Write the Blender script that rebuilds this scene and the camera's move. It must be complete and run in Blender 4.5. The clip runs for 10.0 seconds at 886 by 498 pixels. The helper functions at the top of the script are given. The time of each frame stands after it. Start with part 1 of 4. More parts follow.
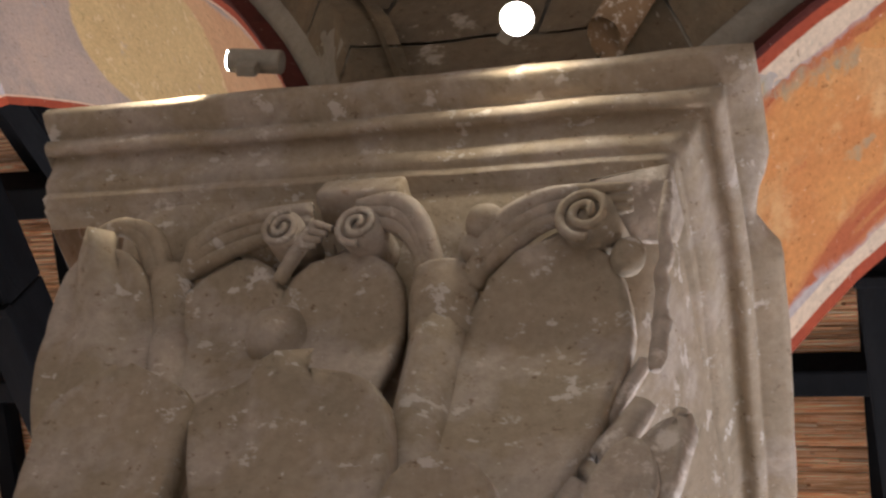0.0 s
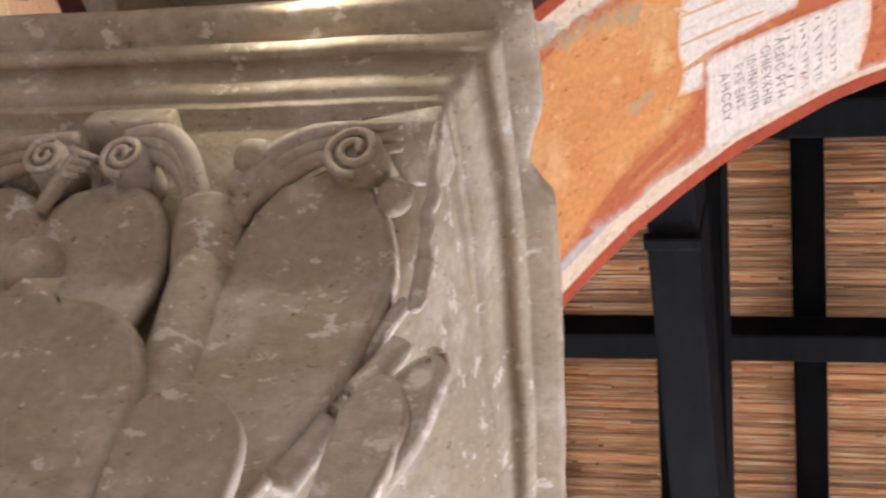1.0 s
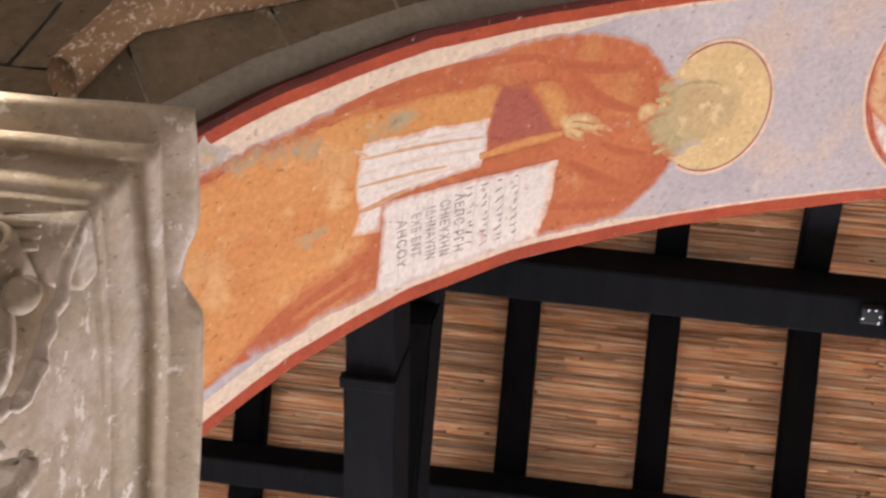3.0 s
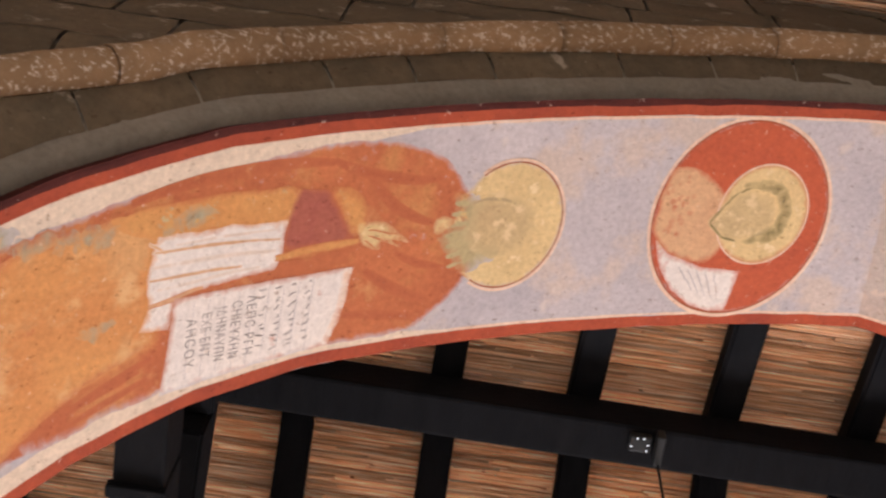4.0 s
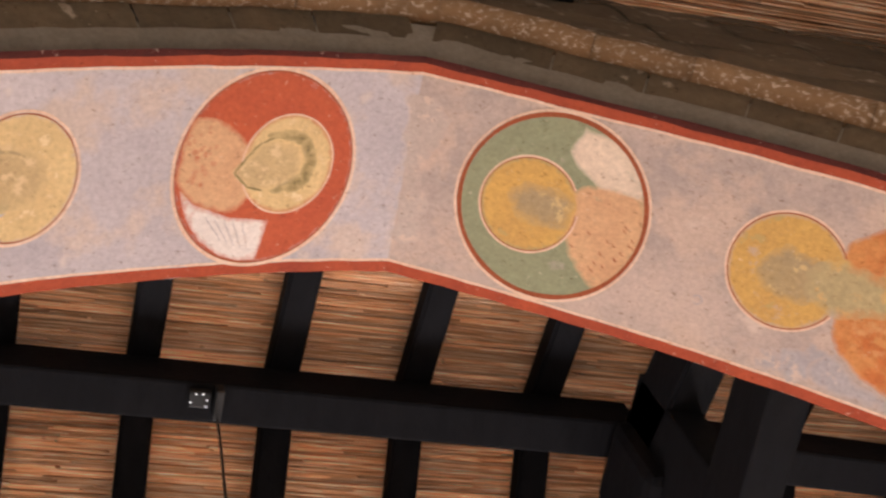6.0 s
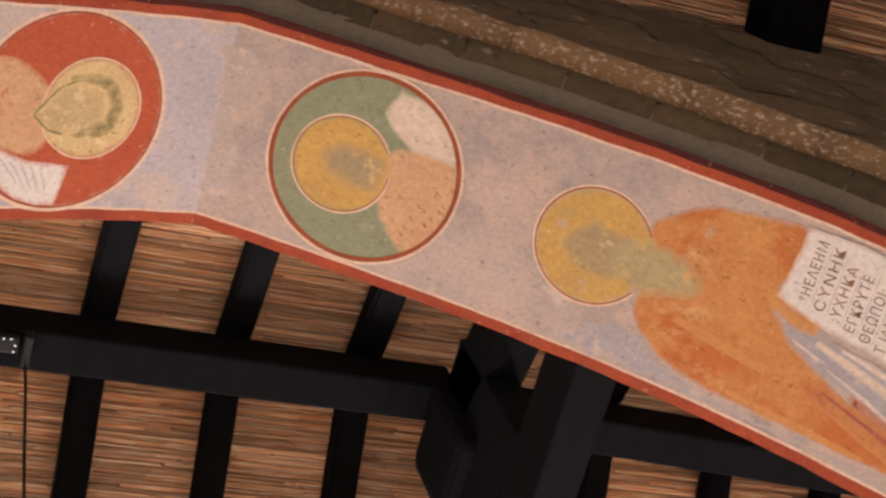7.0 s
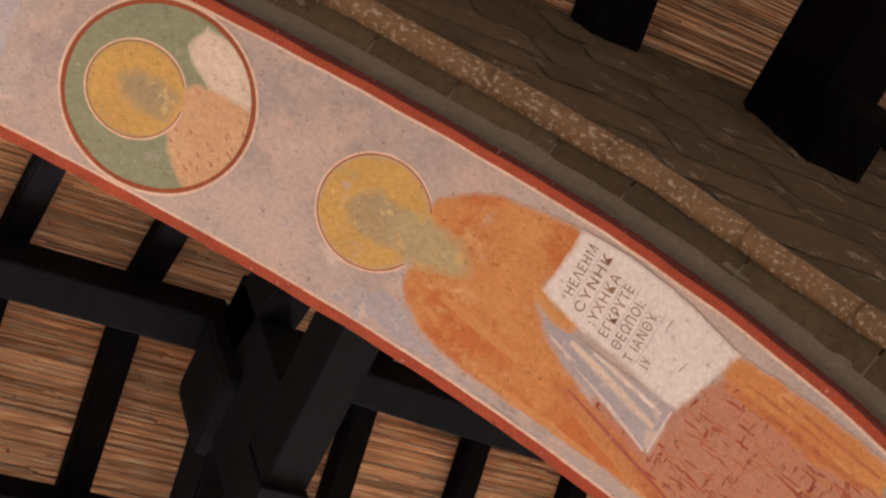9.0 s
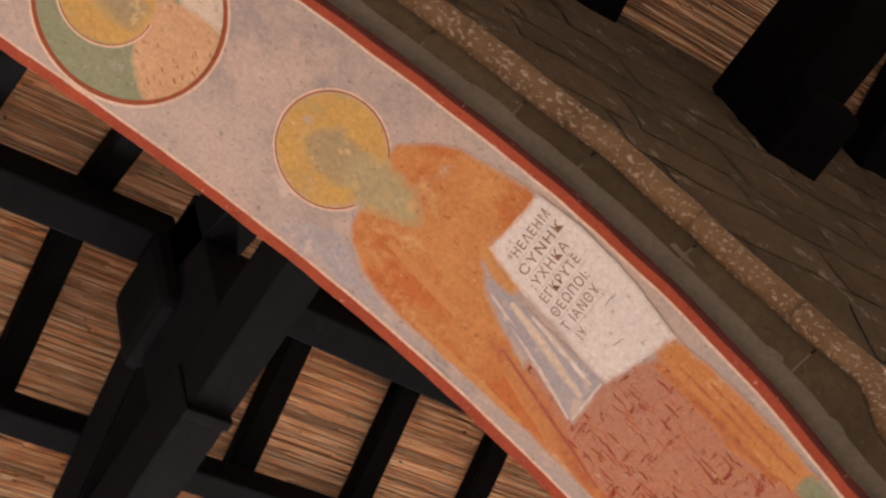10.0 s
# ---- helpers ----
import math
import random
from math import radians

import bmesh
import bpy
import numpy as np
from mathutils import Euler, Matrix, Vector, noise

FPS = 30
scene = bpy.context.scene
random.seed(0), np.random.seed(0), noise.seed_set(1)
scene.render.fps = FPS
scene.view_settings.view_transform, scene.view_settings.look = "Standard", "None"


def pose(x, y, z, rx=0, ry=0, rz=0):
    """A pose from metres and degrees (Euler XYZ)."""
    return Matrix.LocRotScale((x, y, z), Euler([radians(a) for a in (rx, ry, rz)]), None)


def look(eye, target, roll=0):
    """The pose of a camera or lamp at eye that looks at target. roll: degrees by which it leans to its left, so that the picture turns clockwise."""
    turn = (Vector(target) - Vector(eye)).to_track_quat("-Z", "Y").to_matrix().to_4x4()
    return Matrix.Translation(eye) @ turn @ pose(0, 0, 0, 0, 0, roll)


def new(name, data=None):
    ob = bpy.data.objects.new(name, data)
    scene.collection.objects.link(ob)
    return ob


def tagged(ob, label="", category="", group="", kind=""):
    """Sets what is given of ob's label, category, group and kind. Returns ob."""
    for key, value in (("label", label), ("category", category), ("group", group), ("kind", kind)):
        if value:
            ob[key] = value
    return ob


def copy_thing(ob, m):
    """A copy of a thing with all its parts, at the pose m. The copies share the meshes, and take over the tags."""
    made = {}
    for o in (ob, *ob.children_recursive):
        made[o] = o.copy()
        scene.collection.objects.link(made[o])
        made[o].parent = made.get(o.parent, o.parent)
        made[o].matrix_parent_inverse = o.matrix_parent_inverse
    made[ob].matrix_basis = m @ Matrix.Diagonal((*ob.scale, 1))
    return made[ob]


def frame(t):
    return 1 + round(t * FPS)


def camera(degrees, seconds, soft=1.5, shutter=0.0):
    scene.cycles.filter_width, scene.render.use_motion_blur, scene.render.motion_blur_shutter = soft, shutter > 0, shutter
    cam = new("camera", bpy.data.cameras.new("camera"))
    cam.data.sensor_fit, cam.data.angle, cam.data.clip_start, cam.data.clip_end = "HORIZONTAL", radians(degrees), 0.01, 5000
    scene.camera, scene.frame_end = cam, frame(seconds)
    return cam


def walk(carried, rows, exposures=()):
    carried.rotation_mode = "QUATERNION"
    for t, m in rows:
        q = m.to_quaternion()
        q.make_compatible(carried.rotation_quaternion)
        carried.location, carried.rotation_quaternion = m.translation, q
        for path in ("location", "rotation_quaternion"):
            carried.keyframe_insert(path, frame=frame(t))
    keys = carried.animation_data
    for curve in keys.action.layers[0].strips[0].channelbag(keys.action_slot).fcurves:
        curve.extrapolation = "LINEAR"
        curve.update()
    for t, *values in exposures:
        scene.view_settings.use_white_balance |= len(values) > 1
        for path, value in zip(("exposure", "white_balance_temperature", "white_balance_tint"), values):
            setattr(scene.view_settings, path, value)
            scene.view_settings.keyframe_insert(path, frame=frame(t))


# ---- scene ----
EXPOSURES = [(0.0, -0.19, 5580, 10), (0.3, -0.07, 5580, 10), (0.6, 0.16, 5530, 10), (0.9, 0.36, 5480, 9), (1.2, 0.41, 5480, 10), (2.2, 0.43, 5530, 11),
             (3.5, 0.09, 5830, 14), (5.5, 0.12, 6280, 17), (7.0, -0.09, 6480, 19), (8.0, -0.14, 6530, 19), (10.0, -0.2, 6530, 19)]
PATH = [
    (0, (0.478, -0.996, 1.642), (-0.295, -0.075, 3.240), 31.01),
    (0.5, (0.520, -0.929, 1.647), (-0.182, 0.022, 3.261), 28.54),
    (1, (0.567, -0.918, 1.674), (0.006, 0.085, 3.311), 24.28),
    (1.5, (0.611, -0.914, 1.704), (0.171, 0.092, 3.376), 23.23),
    (2, (0.685, -0.915, 1.734), (0.326, 0.034, 3.458), 22.70),
    (2.2, (0.708, -0.914, 1.754), (0.366, 0.033, 3.482), 22.63),
    (3.3, (0.841, -0.878, 1.685), (0.621, -0.074, 3.503), 20.02),
    (3.5, (0.800, -0.858, 1.698), (0.657, -0.094, 3.541), 16.91),
    (4, (0.751, -0.838, 1.710), (0.757, -0.160, 3.592), 7.74),
    (4.5, (0.807, -0.795, 1.696), (0.925, -0.098, 3.567), -3.03),
    (5, (0.890, -0.782, 1.659), (1.128, -0.125, 3.533), -12.47),
    (5.5, (0.967, -0.798, 1.620), (1.343, -0.157, 3.477), -22.33),
    (5.7, (0.977, -0.819, 1.632), (1.408, -0.185, 3.479), -25.82),
    (6.8, (1.194, -0.884, 1.700), (1.827, -0.216, 3.476), -32.06),
    (7, (1.217, -0.891, 1.671), (1.881, -0.233, 3.439), -32.64),
    (7.5, (1.266, -0.919, 1.662), (2.008, -0.235, 3.389), -33.11),
    (8, (1.288, -0.964, 1.664), (2.079, -0.277, 3.367), -32.23),
    (8.5, (1.313, -0.990, 1.662), (2.156, -0.310, 3.343), -31.72),
    (9, (1.316, -1.027, 1.665), (2.208, -0.363, 3.328), -30.53),
    (9.5, (1.316, -1.034, 1.668), (2.231, -0.355, 3.312), -27.66),
    (10, (1.318, -1.041, 1.671), (2.286, -0.349, 3.278), -24.26),
]
cam = camera(33.17, 10.0, soft=2.3, shutter=0.3)
walk(cam, [(t, look(eye, target, roll)) for t, eye, target, roll in PATH], EXPOSURES)

# ---- world and light ----
world = bpy.data.worlds.new("world")
scene.world = world
world.use_nodes = True
wn = world.node_tree.nodes
sky = wn.new("ShaderNodeTexSky")
sky.sky_type, sky.sun_disc = "NISHITA", False
sky.sun_elevation, sky.sun_rotation = radians(45), radians(200)
wn["Background"].inputs[1].default_value = 0.1
world.node_tree.links.new(sky.outputs[0], wn["Background"].inputs[0])


def area_lamp(name, m, w, h, power, colour, spread=180):
    d = bpy.data.lights.new(name, "AREA")
    d.shape, d.size, d.size_y, d.energy, d.color, d.spread = "RECTANGLE", w, h, power, colour, radians(spread)
    ob = new(name, d)
    ob.matrix_world = m
    return ob


# daylight from the windows of both side walls
for x, power in ((-5.2, 4.5), (-0.5, 7), (4.1, 12.5), (8.4, 10)):
    area_lamp("window_light", pose(x, -5.95, 2.6, 66, 0, 0), 1.6, 3.2, power, (1.0, 0.94, 0.93))
for x, power in ((-5.7, 330), (-1.3, 360), (3.1, 560), (7.5, 470)):
    area_lamp("window_light", pose(x, 7.95, 3.1, -90, 0, 0), 1.4, 3.0, power, (1.0, 0.93, 0.88))


def spot_light(at, aim, power, degrees, colour, size=0.02):
    d = bpy.data.lights.new("spot_light", "SPOT")
    d.energy, d.spot_size, d.spot_blend, d.color, d.shadow_soft_size = power, radians(degrees), 0.6, colour, size
    new("spot_light", d).matrix_world = look(at, aim)


# the spotlights on the ledges of both piers, which light the painted undersides
WARM = (1.0, 0.80, 0.52)
spot_light((-1.085, -0.075, 4.085), (-2.2, 0.02, 3.85), 15, 150, WARM)
spot_light((-0.41, -0.096, 4.036), (-0.25, 0.25, 1.9), 5.5, 172, WARM)
spot_light((4.62, -0.06, 4.12), (1.1, 0.75, 5.25), 150, 50, (1.0, 0.90, 0.82))
spot_light((5.55, -0.06, 4.12), (6.9, 0.6, 5.2), 12, 80, WARM)

# ---- materials ----
def noise_mat(name, base, vary, rough=0.85, scale=6.0, fine=60.0, bump=0.3, stain=None, stain_at=0.62, stain_soft=0.06,
              stain_scale=9.0, second=None, second_at=0.6, second_scale=3.0, stretch=None, per_object=0.0, dist=0.01, metal=0.0, stain_stretch=None, fleck=None, fleck_at=0.62, spec=0.25, worn_edge=False, second_soft=0.05):
    """A worn surface: base and vary mix by broad noise, fine grain, flakes of the stain colour and patches of a second colour."""
    m = bpy.data.materials.new(name)
    m.use_nodes = True
    n, l = m.node_tree.nodes, m.node_tree.links
    b = n["Principled BSDF"]
    b.inputs["Roughness"].default_value, b.inputs["Metallic"].default_value = rough, metal
    b.inputs["Specular IOR Level"].default_value = spec
    tc = n.new("ShaderNodeTexCoord")
    geo = n.new("ShaderNodeNewGeometry")
    vec = geo.outputs["Position"]

    def scaled(s):
        mp = n.new("ShaderNodeMapping")
        mp.inputs["Scale"].default_value = s
        l.new(vec, mp.inputs["Vector"])
        return mp.outputs[0]

    base_vec = scaled(stretch) if stretch else vec

    def tex(s, detail=6.0, roughness=0.6, v=None):
        t = n.new("ShaderNodeTexNoise")
        t.inputs["Scale"].default_value, t.inputs["Detail"].default_value, t.inputs["Roughness"].default_value = s, detail, roughness
        l.new(v or base_vec, t.inputs["Vector"])
        return t.outputs["Fac"]

    def ramp(fac, lo, hi):
        r = n.new("ShaderNodeMapRange")
        r.inputs["From Min"].default_value, r.inputs["From Max"].default_value = lo, hi
        l.new(fac, r.inputs["Value"])
        return r.outputs["Result"]

    def mix(fac, a, c, kind="MIX"):
        x = n.new("ShaderNodeMix")
        x.data_type, x.blend_type = "RGBA", kind
        for sock, v in ((x.inputs["Factor"], fac), (x.inputs["A"], a), (x.inputs["B"], c)):
            if isinstance(v, (int, float)):
                sock.default_value = v
            elif isinstance(v, tuple):
                sock.default_value = (*v, 1)
            else:
                l.new(v, sock)
        return x.outputs["Result"]

    col = mix(ramp(tex(scale), 0.3, 0.7), base, vary)
    if second:
        col = mix(ramp(tex(second_scale, 5), second_at - second_soft, second_at + second_soft), col, second)
    grain = tex(fine, 4, 0.7)
    col = mix(ramp(grain, 0.25, 0.75), mix(1.0, col, (0.80, 0.79, 0.78), "MULTIPLY"), mix(1.0, col, (1.14, 1.14, 1.14), "MULTIPLY"))
    if stain:
        col = mix(ramp(tex(stain_scale, 8, 0.68, scaled(stain_stretch) if stain_stretch else None), stain_at, stain_at + stain_soft), col, stain)
    if fleck:
        col = mix(ramp(tex(46, 5, 0.75), fleck_at, fleck_at + 0.04), col, fleck)
        col = mix(ramp(tex(40, 5, 0.75, scaled((1.0, 1.3, 1.1))), 0.40, 0.32), col, mix(1.0, col, (0.56, 0.48, 0.42), "MULTIPLY"))
    if per_object:
        oi = n.new("ShaderNodeObjectInfo")
        hv = n.new("ShaderNodeHueSaturation")
        l.new(col, hv.inputs["Color"])
        l.new(ramp(oi.outputs["Random"], 0, 1), hv.inputs["Value"])
        n[hv.inputs["Value"].links[0].from_node.name].inputs["To Min"].default_value = 1 - per_object
        n[hv.inputs["Value"].links[0].from_node.name].inputs["To Max"].default_value = 1 + per_object
        col = hv.outputs[0]
    l.new(col, b.inputs["Base Color"])
    if worn_edge:
        # the paint thins out unevenly towards the outline of each area and is rubbed off in spots
        at = n.new("ShaderNodeAttribute")
        at.attribute_name = "edge"
        jit = n.new("ShaderNodeMath")
        jit.operation = "MULTIPLY_ADD"
        jit.inputs[1].default_value = 0.034
        l.new(tex(34, 7, 0.72), jit.inputs[0])
        l.new(at.outputs["Fac"], jit.inputs[2])
        rub = ramp(tex(7, 8, 0.72), 0.70, 0.63)
        n[rub.node.name].inputs["To Min"].default_value = 0.35
        al = n.new("ShaderNodeMath")
        al.operation = "MULTIPLY"
        l.new(ramp(jit.outputs[0], 0.011, 0.030), al.inputs[0])
        l.new(rub, al.inputs[1])
        un = n.new("ShaderNodeAttribute")
        un.attribute_name = "under"
        col = mix(al.outputs[0], un.outputs["Color"], col)
        l.new(col, b.inputs["Base Color"])
    bp = n.new("ShaderNodeBump")
    bp.inputs["Strength"].default_value, bp.inputs["Distance"].default_value = bump, dist
    add = n.new("ShaderNodeMath")
    add.operation = "MULTIPLY_ADD"
    add.inputs[1].default_value = 0.35
    l.new(grain, add.inputs[0])
    l.new(tex(scale * 2.5), add.inputs[2])
    l.new(add.outputs[0], bp.inputs["Height"])
    l.new(bp.outputs[0], b.inputs["Normal"])
    return m


STUCCO = noise_mat("stucco", (0.40, 0.33, 0.25), (0.315, 0.26, 0.19), 0.8, 3.0, 45, 0.6, stain=(0.57, 0.52, 0.475), stain_at=0.60, stain_soft=0.03, stain_scale=19, second=(0.44, 0.38, 0.325), second_at=0.55, second_scale=5.2, second_soft=0.06, fleck=(0.62, 0.565, 0.515), fleck_at=0.645, stain_stretch=(0.8, 0.8, 1.3))
CHALK = noise_mat("chalky_stucco", (0.50, 0.44, 0.385), (0.38, 0.315, 0.25), 0.85, 9, 45, 0.6, stain=(0.64, 0.58, 0.53), stain_at=0.56, stain_scale=16)
STONE = noise_mat("arch_stone", (0.20, 0.15, 0.095), (0.12, 0.098, 0.066), 0.9, 6, 40, 0.9, stain=(0.38, 0.32, 0.25), stain_at=0.63, stain_scale=12, per_object=0.16, fleck=(0.40, 0.34, 0.27), fleck_at=0.66)
ROLL = noise_mat("roll_stone", (0.44, 0.285, 0.16), (0.29, 0.195, 0.115), 0.9, 5, 40, 0.8, stain=(0.68, 0.58, 0.48), stain_at=0.555, stain_scale=48, stain_soft=0.03, stain_stretch=(1.0, 1.5, 1.5), per_object=0.1)
MORTAR = noise_mat("mortar", (0.33, 0.30, 0.25), (0.25, 0.225, 0.185), 0.95, 6, 60, 0.4)
WOOD = noise_mat("black_timber", (0.0045, 0.0045, 0.0055), (0.008, 0.008, 0.0095), 0.75, 5, 40, 0.4, stretch=(4, 1, 4), spec=0.05)
FLOOR = noise_mat("floor_stone", (0.52, 0.475, 0.41), (0.44, 0.395, 0.335), 0.7, 2, 30, 0.2)
WALL = noise_mat("limewash", (0.70, 0.66, 0.58), (0.62, 0.57, 0.49), 0.9, 1.5, 30, 0.2)


def reed_mat():
    m = bpy.data.materials.new("reed")
    m.use_nodes = True
    n, l = m.node_tree.nodes, m.node_tree.links
    b = n["Principled BSDF"]
    b.inputs["Roughness"].default_value = 0.6
    geo, oi = n.new("ShaderNodeNewGeometry"), n.new("ShaderNodeObjectInfo")
    mp = n.new("ShaderNodeMapping")
    mp.inputs["Scale"].default_value = (3.6, 125, 125)
    l.new(geo.outputs["Position"], mp.inputs[0])
    t = n.new("ShaderNodeTexNoise")
    t.inputs["Scale"].default_value, t.inputs["Detail"].default_value, t.inputs["Roughness"].default_value = 1.6, 5, 0.65
    l.new(mp.outputs[0], t.inputs["Vector"])
    r = n.new("ShaderNodeValToRGB")
    r.color_ramp.elements[0].position, r.color_ramp.elements[0].color = 0.31, (0.36, 0.185, 0.09, 1)
    r.color_ramp.elements[1].position, r.color_ramp.elements[1].color = 0.64, (0.95, 0.86, 0.74, 1)
    e = r.color_ramp.elements.new(0.5)
    e.color = (0.70, 0.43, 0.24, 1)
    l.new(t.outputs["Fac"], r.inputs[0])
    t2 = n.new("ShaderNodeTexNoise")
    t2.inputs["Scale"].default_value, t2.inputs["Detail"].default_value = 2.2, 3
    l.new(geo.outputs["Position"], t2.inputs["Vector"])
    v = n.new("ShaderNodeMath")
    v.operation = "MULTIPLY_ADD"
    v.inputs[1].default_value, v.inputs[2].default_value = 1.0, 0.7
    l.new(t2.outputs["Fac"], v.inputs[0])
    hs = n.new("ShaderNodeHueSaturation")
    l.new(r.outputs[0], hs.inputs["Color"])
    l.new(v.outputs[0], hs.inputs["Value"])
    isl = n.new("ShaderNodeMix")
    isl.data_type, isl.blend_type = "RGBA", "MULTIPLY"
    isl.inputs["Factor"].default_value = 0.75
    g = n.new("ShaderNodeMapRange")
    g.inputs["To Min"].default_value, g.inputs["To Max"].default_value = 0.42, 1.6
    l.new(geo.outputs["Random Per Island"], g.inputs["Value"])
    l.new(hs.outputs[0], isl.inputs["A"])
    l.new(g.outputs[0], isl.inputs["B"])
    l.new(isl.outputs["Result"], b.inputs["Base Color"])
    return m


REED = reed_mat()


# ---- mesh helpers ----
def part(name, bm, material, parent=None, label="", smooth=False):
    me = bpy.data.meshes.new(name)
    if "edge" not in bm.verts.layers.float and not isinstance(material, (list, tuple)) and material.name.startswith("mural"):
        lay = bm.verts.layers.float.new("edge")
        und = bm.verts.layers.float_color.new("under")
        for v in bm.verts:
            v[lay], v[und] = 1.0, (*MURAL[material.name], 1)
    bm.normal_update()
    bm.to_mesh(me)
    bm.free()
    for m in material if isinstance(material, (list, tuple)) else (material,):
        me.materials.append(m)
    if smooth:
        for p in me.polygons:
            p.use_smooth = True
    ob = new(name, me)
    if parent:
        ob.parent = parent
    if label:
        ob["label"] = label
    return ob


def thing(name, label, category, group="", kind=""):
    return tagged(new(name), label, category, group, kind)


def box(bm, x0, x1, y0, y1, z0, z1, bevel=0.0, m=None):
    r = bmesh.ops.create_cube(bm, size=1)
    vs = r["verts"]
    for v in vs:
        v.co = Vector((x0 + (v.co.x + 0.5) * (x1 - x0), y0 + (v.co.y + 0.5) * (y1 - y0), z0 + (v.co.z + 0.5) * (z1 - z0)))
    if m is not None:
        bmesh.ops.transform(bm, matrix=m, verts=vs)
    if bevel:
        es = list({e for v in vs for e in v.link_edges})
        bmesh.ops.bevel(bm, geom=es, offset=bevel, segments=2, affect="EDGES", profile=0.6)
    return bm


def box_bm(*a, **k):
    return box(bmesh.new(), *a, **k)


def grid_faces(bm, rows, close=False):
    """Quads over a list of rows of points; close joins the last row to the first."""
    vs = [[bm.verts.new(p) for p in row] for row in rows]
    for a, b in zip(vs, vs[1:] + ([vs[0]] if close else [])):
        for i in range(len(a) - 1):
            bm.faces.new((a[i], a[i + 1], b[i + 1], b[i]))
    return vs


# ---- plan: a pointed arch between square piers ----
XA, OFF, ZC, RAD = 1.967, 1.102, 2.164, 3.711     # apex, offset and height of the two centres, radius
DEPTH = 0.65                                       # thickness of the arcade wall
A0 = math.asin(OFF / RAD)
BAY = 2 * XA + 1.46                                # from pier to pier
ZTOP = 6.45
S_END = RAD * (math.acos((3.72 - ZC) / RAD) - A0)
S_RING = RAD * (math.acos((3.9 - ZC) / RAD) - A0)


MURAL = {}                                         # the main colour of each mural paint


def bay_x(bay):
    return XA + bay * BAY + (0.42 if bay < 0 else 0.0)


def arch_point(s, y, out=0.0, bay=0):
    """A point of the intrados: s metres along the curve from the apex, y through the wall, out metres outwards from the curve."""
    a = A0 + abs(s) / RAD
    r = RAD + out
    x = r * math.sin(a) - OFF
    if out and abs(s) < 0.3:
        x = max(x, 0.0)
    return Vector((bay_x(bay) + (x if s >= 0 else -x), y, ZC + r * math.cos(a)))


# ---- more materials ----
def fresco(name, base, vary, wear=(0.62, 0.50, 0.42), wear_at=0.66, scale=7.0, wear_scale=16.0, stretch=None, second=None, second_at=0.6, soft=0.05, fleck_at=0.64):
    MURAL[name] = tuple(0.55 * a + 0.45 * b for a, b in zip(base, vary))
    return noise_mat(name, base, vary, 0.9, scale, 70, 0.22, stain=wear, stain_at=wear_at, stain_soft=soft, stain_scale=wear_scale,
                     second=second, second_at=second_at, second_scale=4.5, dist=0.006, stain_stretch=stretch, fleck=tuple(0.58 * a + 0.42 * b for a, b in zip(base, (0.8, 0.66, 0.54))), fleck_at=fleck_at, worn_edge=True)


GROUND_L = fresco("mural_lilac_ground", (0.60, 0.545, 0.555), (0.43, 0.395, 0.42), (0.66, 0.59, 0.55), 0.60, 2.6, 9, second=(0.585, 0.485, 0.43), second_at=0.56, soft=0.12, fleck_at=0.68)
GROUND_R = fresco("mural_warm_ground", (0.60, 0.475, 0.405), (0.37, 0.315, 0.295), (0.64, 0.53, 0.46), 0.60, 2.6, 9, second=(0.565, 0.44, 0.365), second_at=0.56, soft=0.12, fleck_at=0.68)
BORDER = fresco("mural_red_border", (0.43, 0.085, 0.035), (0.32, 0.06, 0.03), (0.55, 0.22, 0.11), 0.68, 9)
# the border red as it looks in shade, the darkness put into the colour
SHADED_RED = fresco("mural_shaded_red", (0.10, 0.02, 0.014), (0.06, 0.014, 0.011), (0.2, 0.05, 0.03), 0.7)
CREAM = fresco("mural_cream", (0.78, 0.64, 0.50), (0.68, 0.56, 0.44), (0.50, 0.46, 0.36), 0.63, 8)
PALE = fresco("mural_pale_line", (0.82, 0.64, 0.50), (0.72, 0.48, 0.34), (0.6, 0.35, 0.22), 0.64, 12)
WHITE = fresco("mural_scroll_white", (0.82, 0.75, 0.69), (0.75, 0.69, 0.65), (0.68, 0.56, 0.46), 0.66, 6)
MANTLE = fresco("mural_red_mantle", (0.54, 0.175, 0.07), (0.42, 0.115, 0.05), (0.60, 0.27, 0.105), 0.57, 4, 8, second=(0.56, 0.235, 0.085), second_at=0.57, soft=0.12)
ORANGE = fresco("mural_orange_robe", (0.66, 0.31, 0.105), (0.55, 0.205, 0.065), (0.69, 0.40, 0.175), 0.55, 5.0, 10, second=(0.545, 0.17, 0.05), second_at=0.58, soft=0.14)
TUNIC = fresco("mural_ochre_tunic", (0.69, 0.34, 0.115), (0.60, 0.25, 0.085), (0.71, 0.43, 0.20), 0.53, 3.0, 8, second=(0.66, 0.36, 0.15), second_at=0.54, soft=0.14)
OCHRE = fresco("mural_ochre", (0.66, 0.34, 0.115), (0.60, 0.26, 0.085), (0.50, 0.42, 0.24), 0.62, 6)
HALO = fresco("mural_halo_pale", (0.74, 0.56, 0.28), (0.62, 0.45, 0.22), (0.78, 0.62, 0.36), 0.58, 8)
GOLD = fresco("mural_halo_gold", (0.66, 0.41, 0.115), (0.58, 0.35, 0.11), (0.50, 0.36, 0.14), 0.6, 8)
RED = fresco("mural_medallion_red", (0.53, 0.12, 0.05), (0.46, 0.095, 0.045), (0.58, 0.2, 0.1), 0.66, 6)
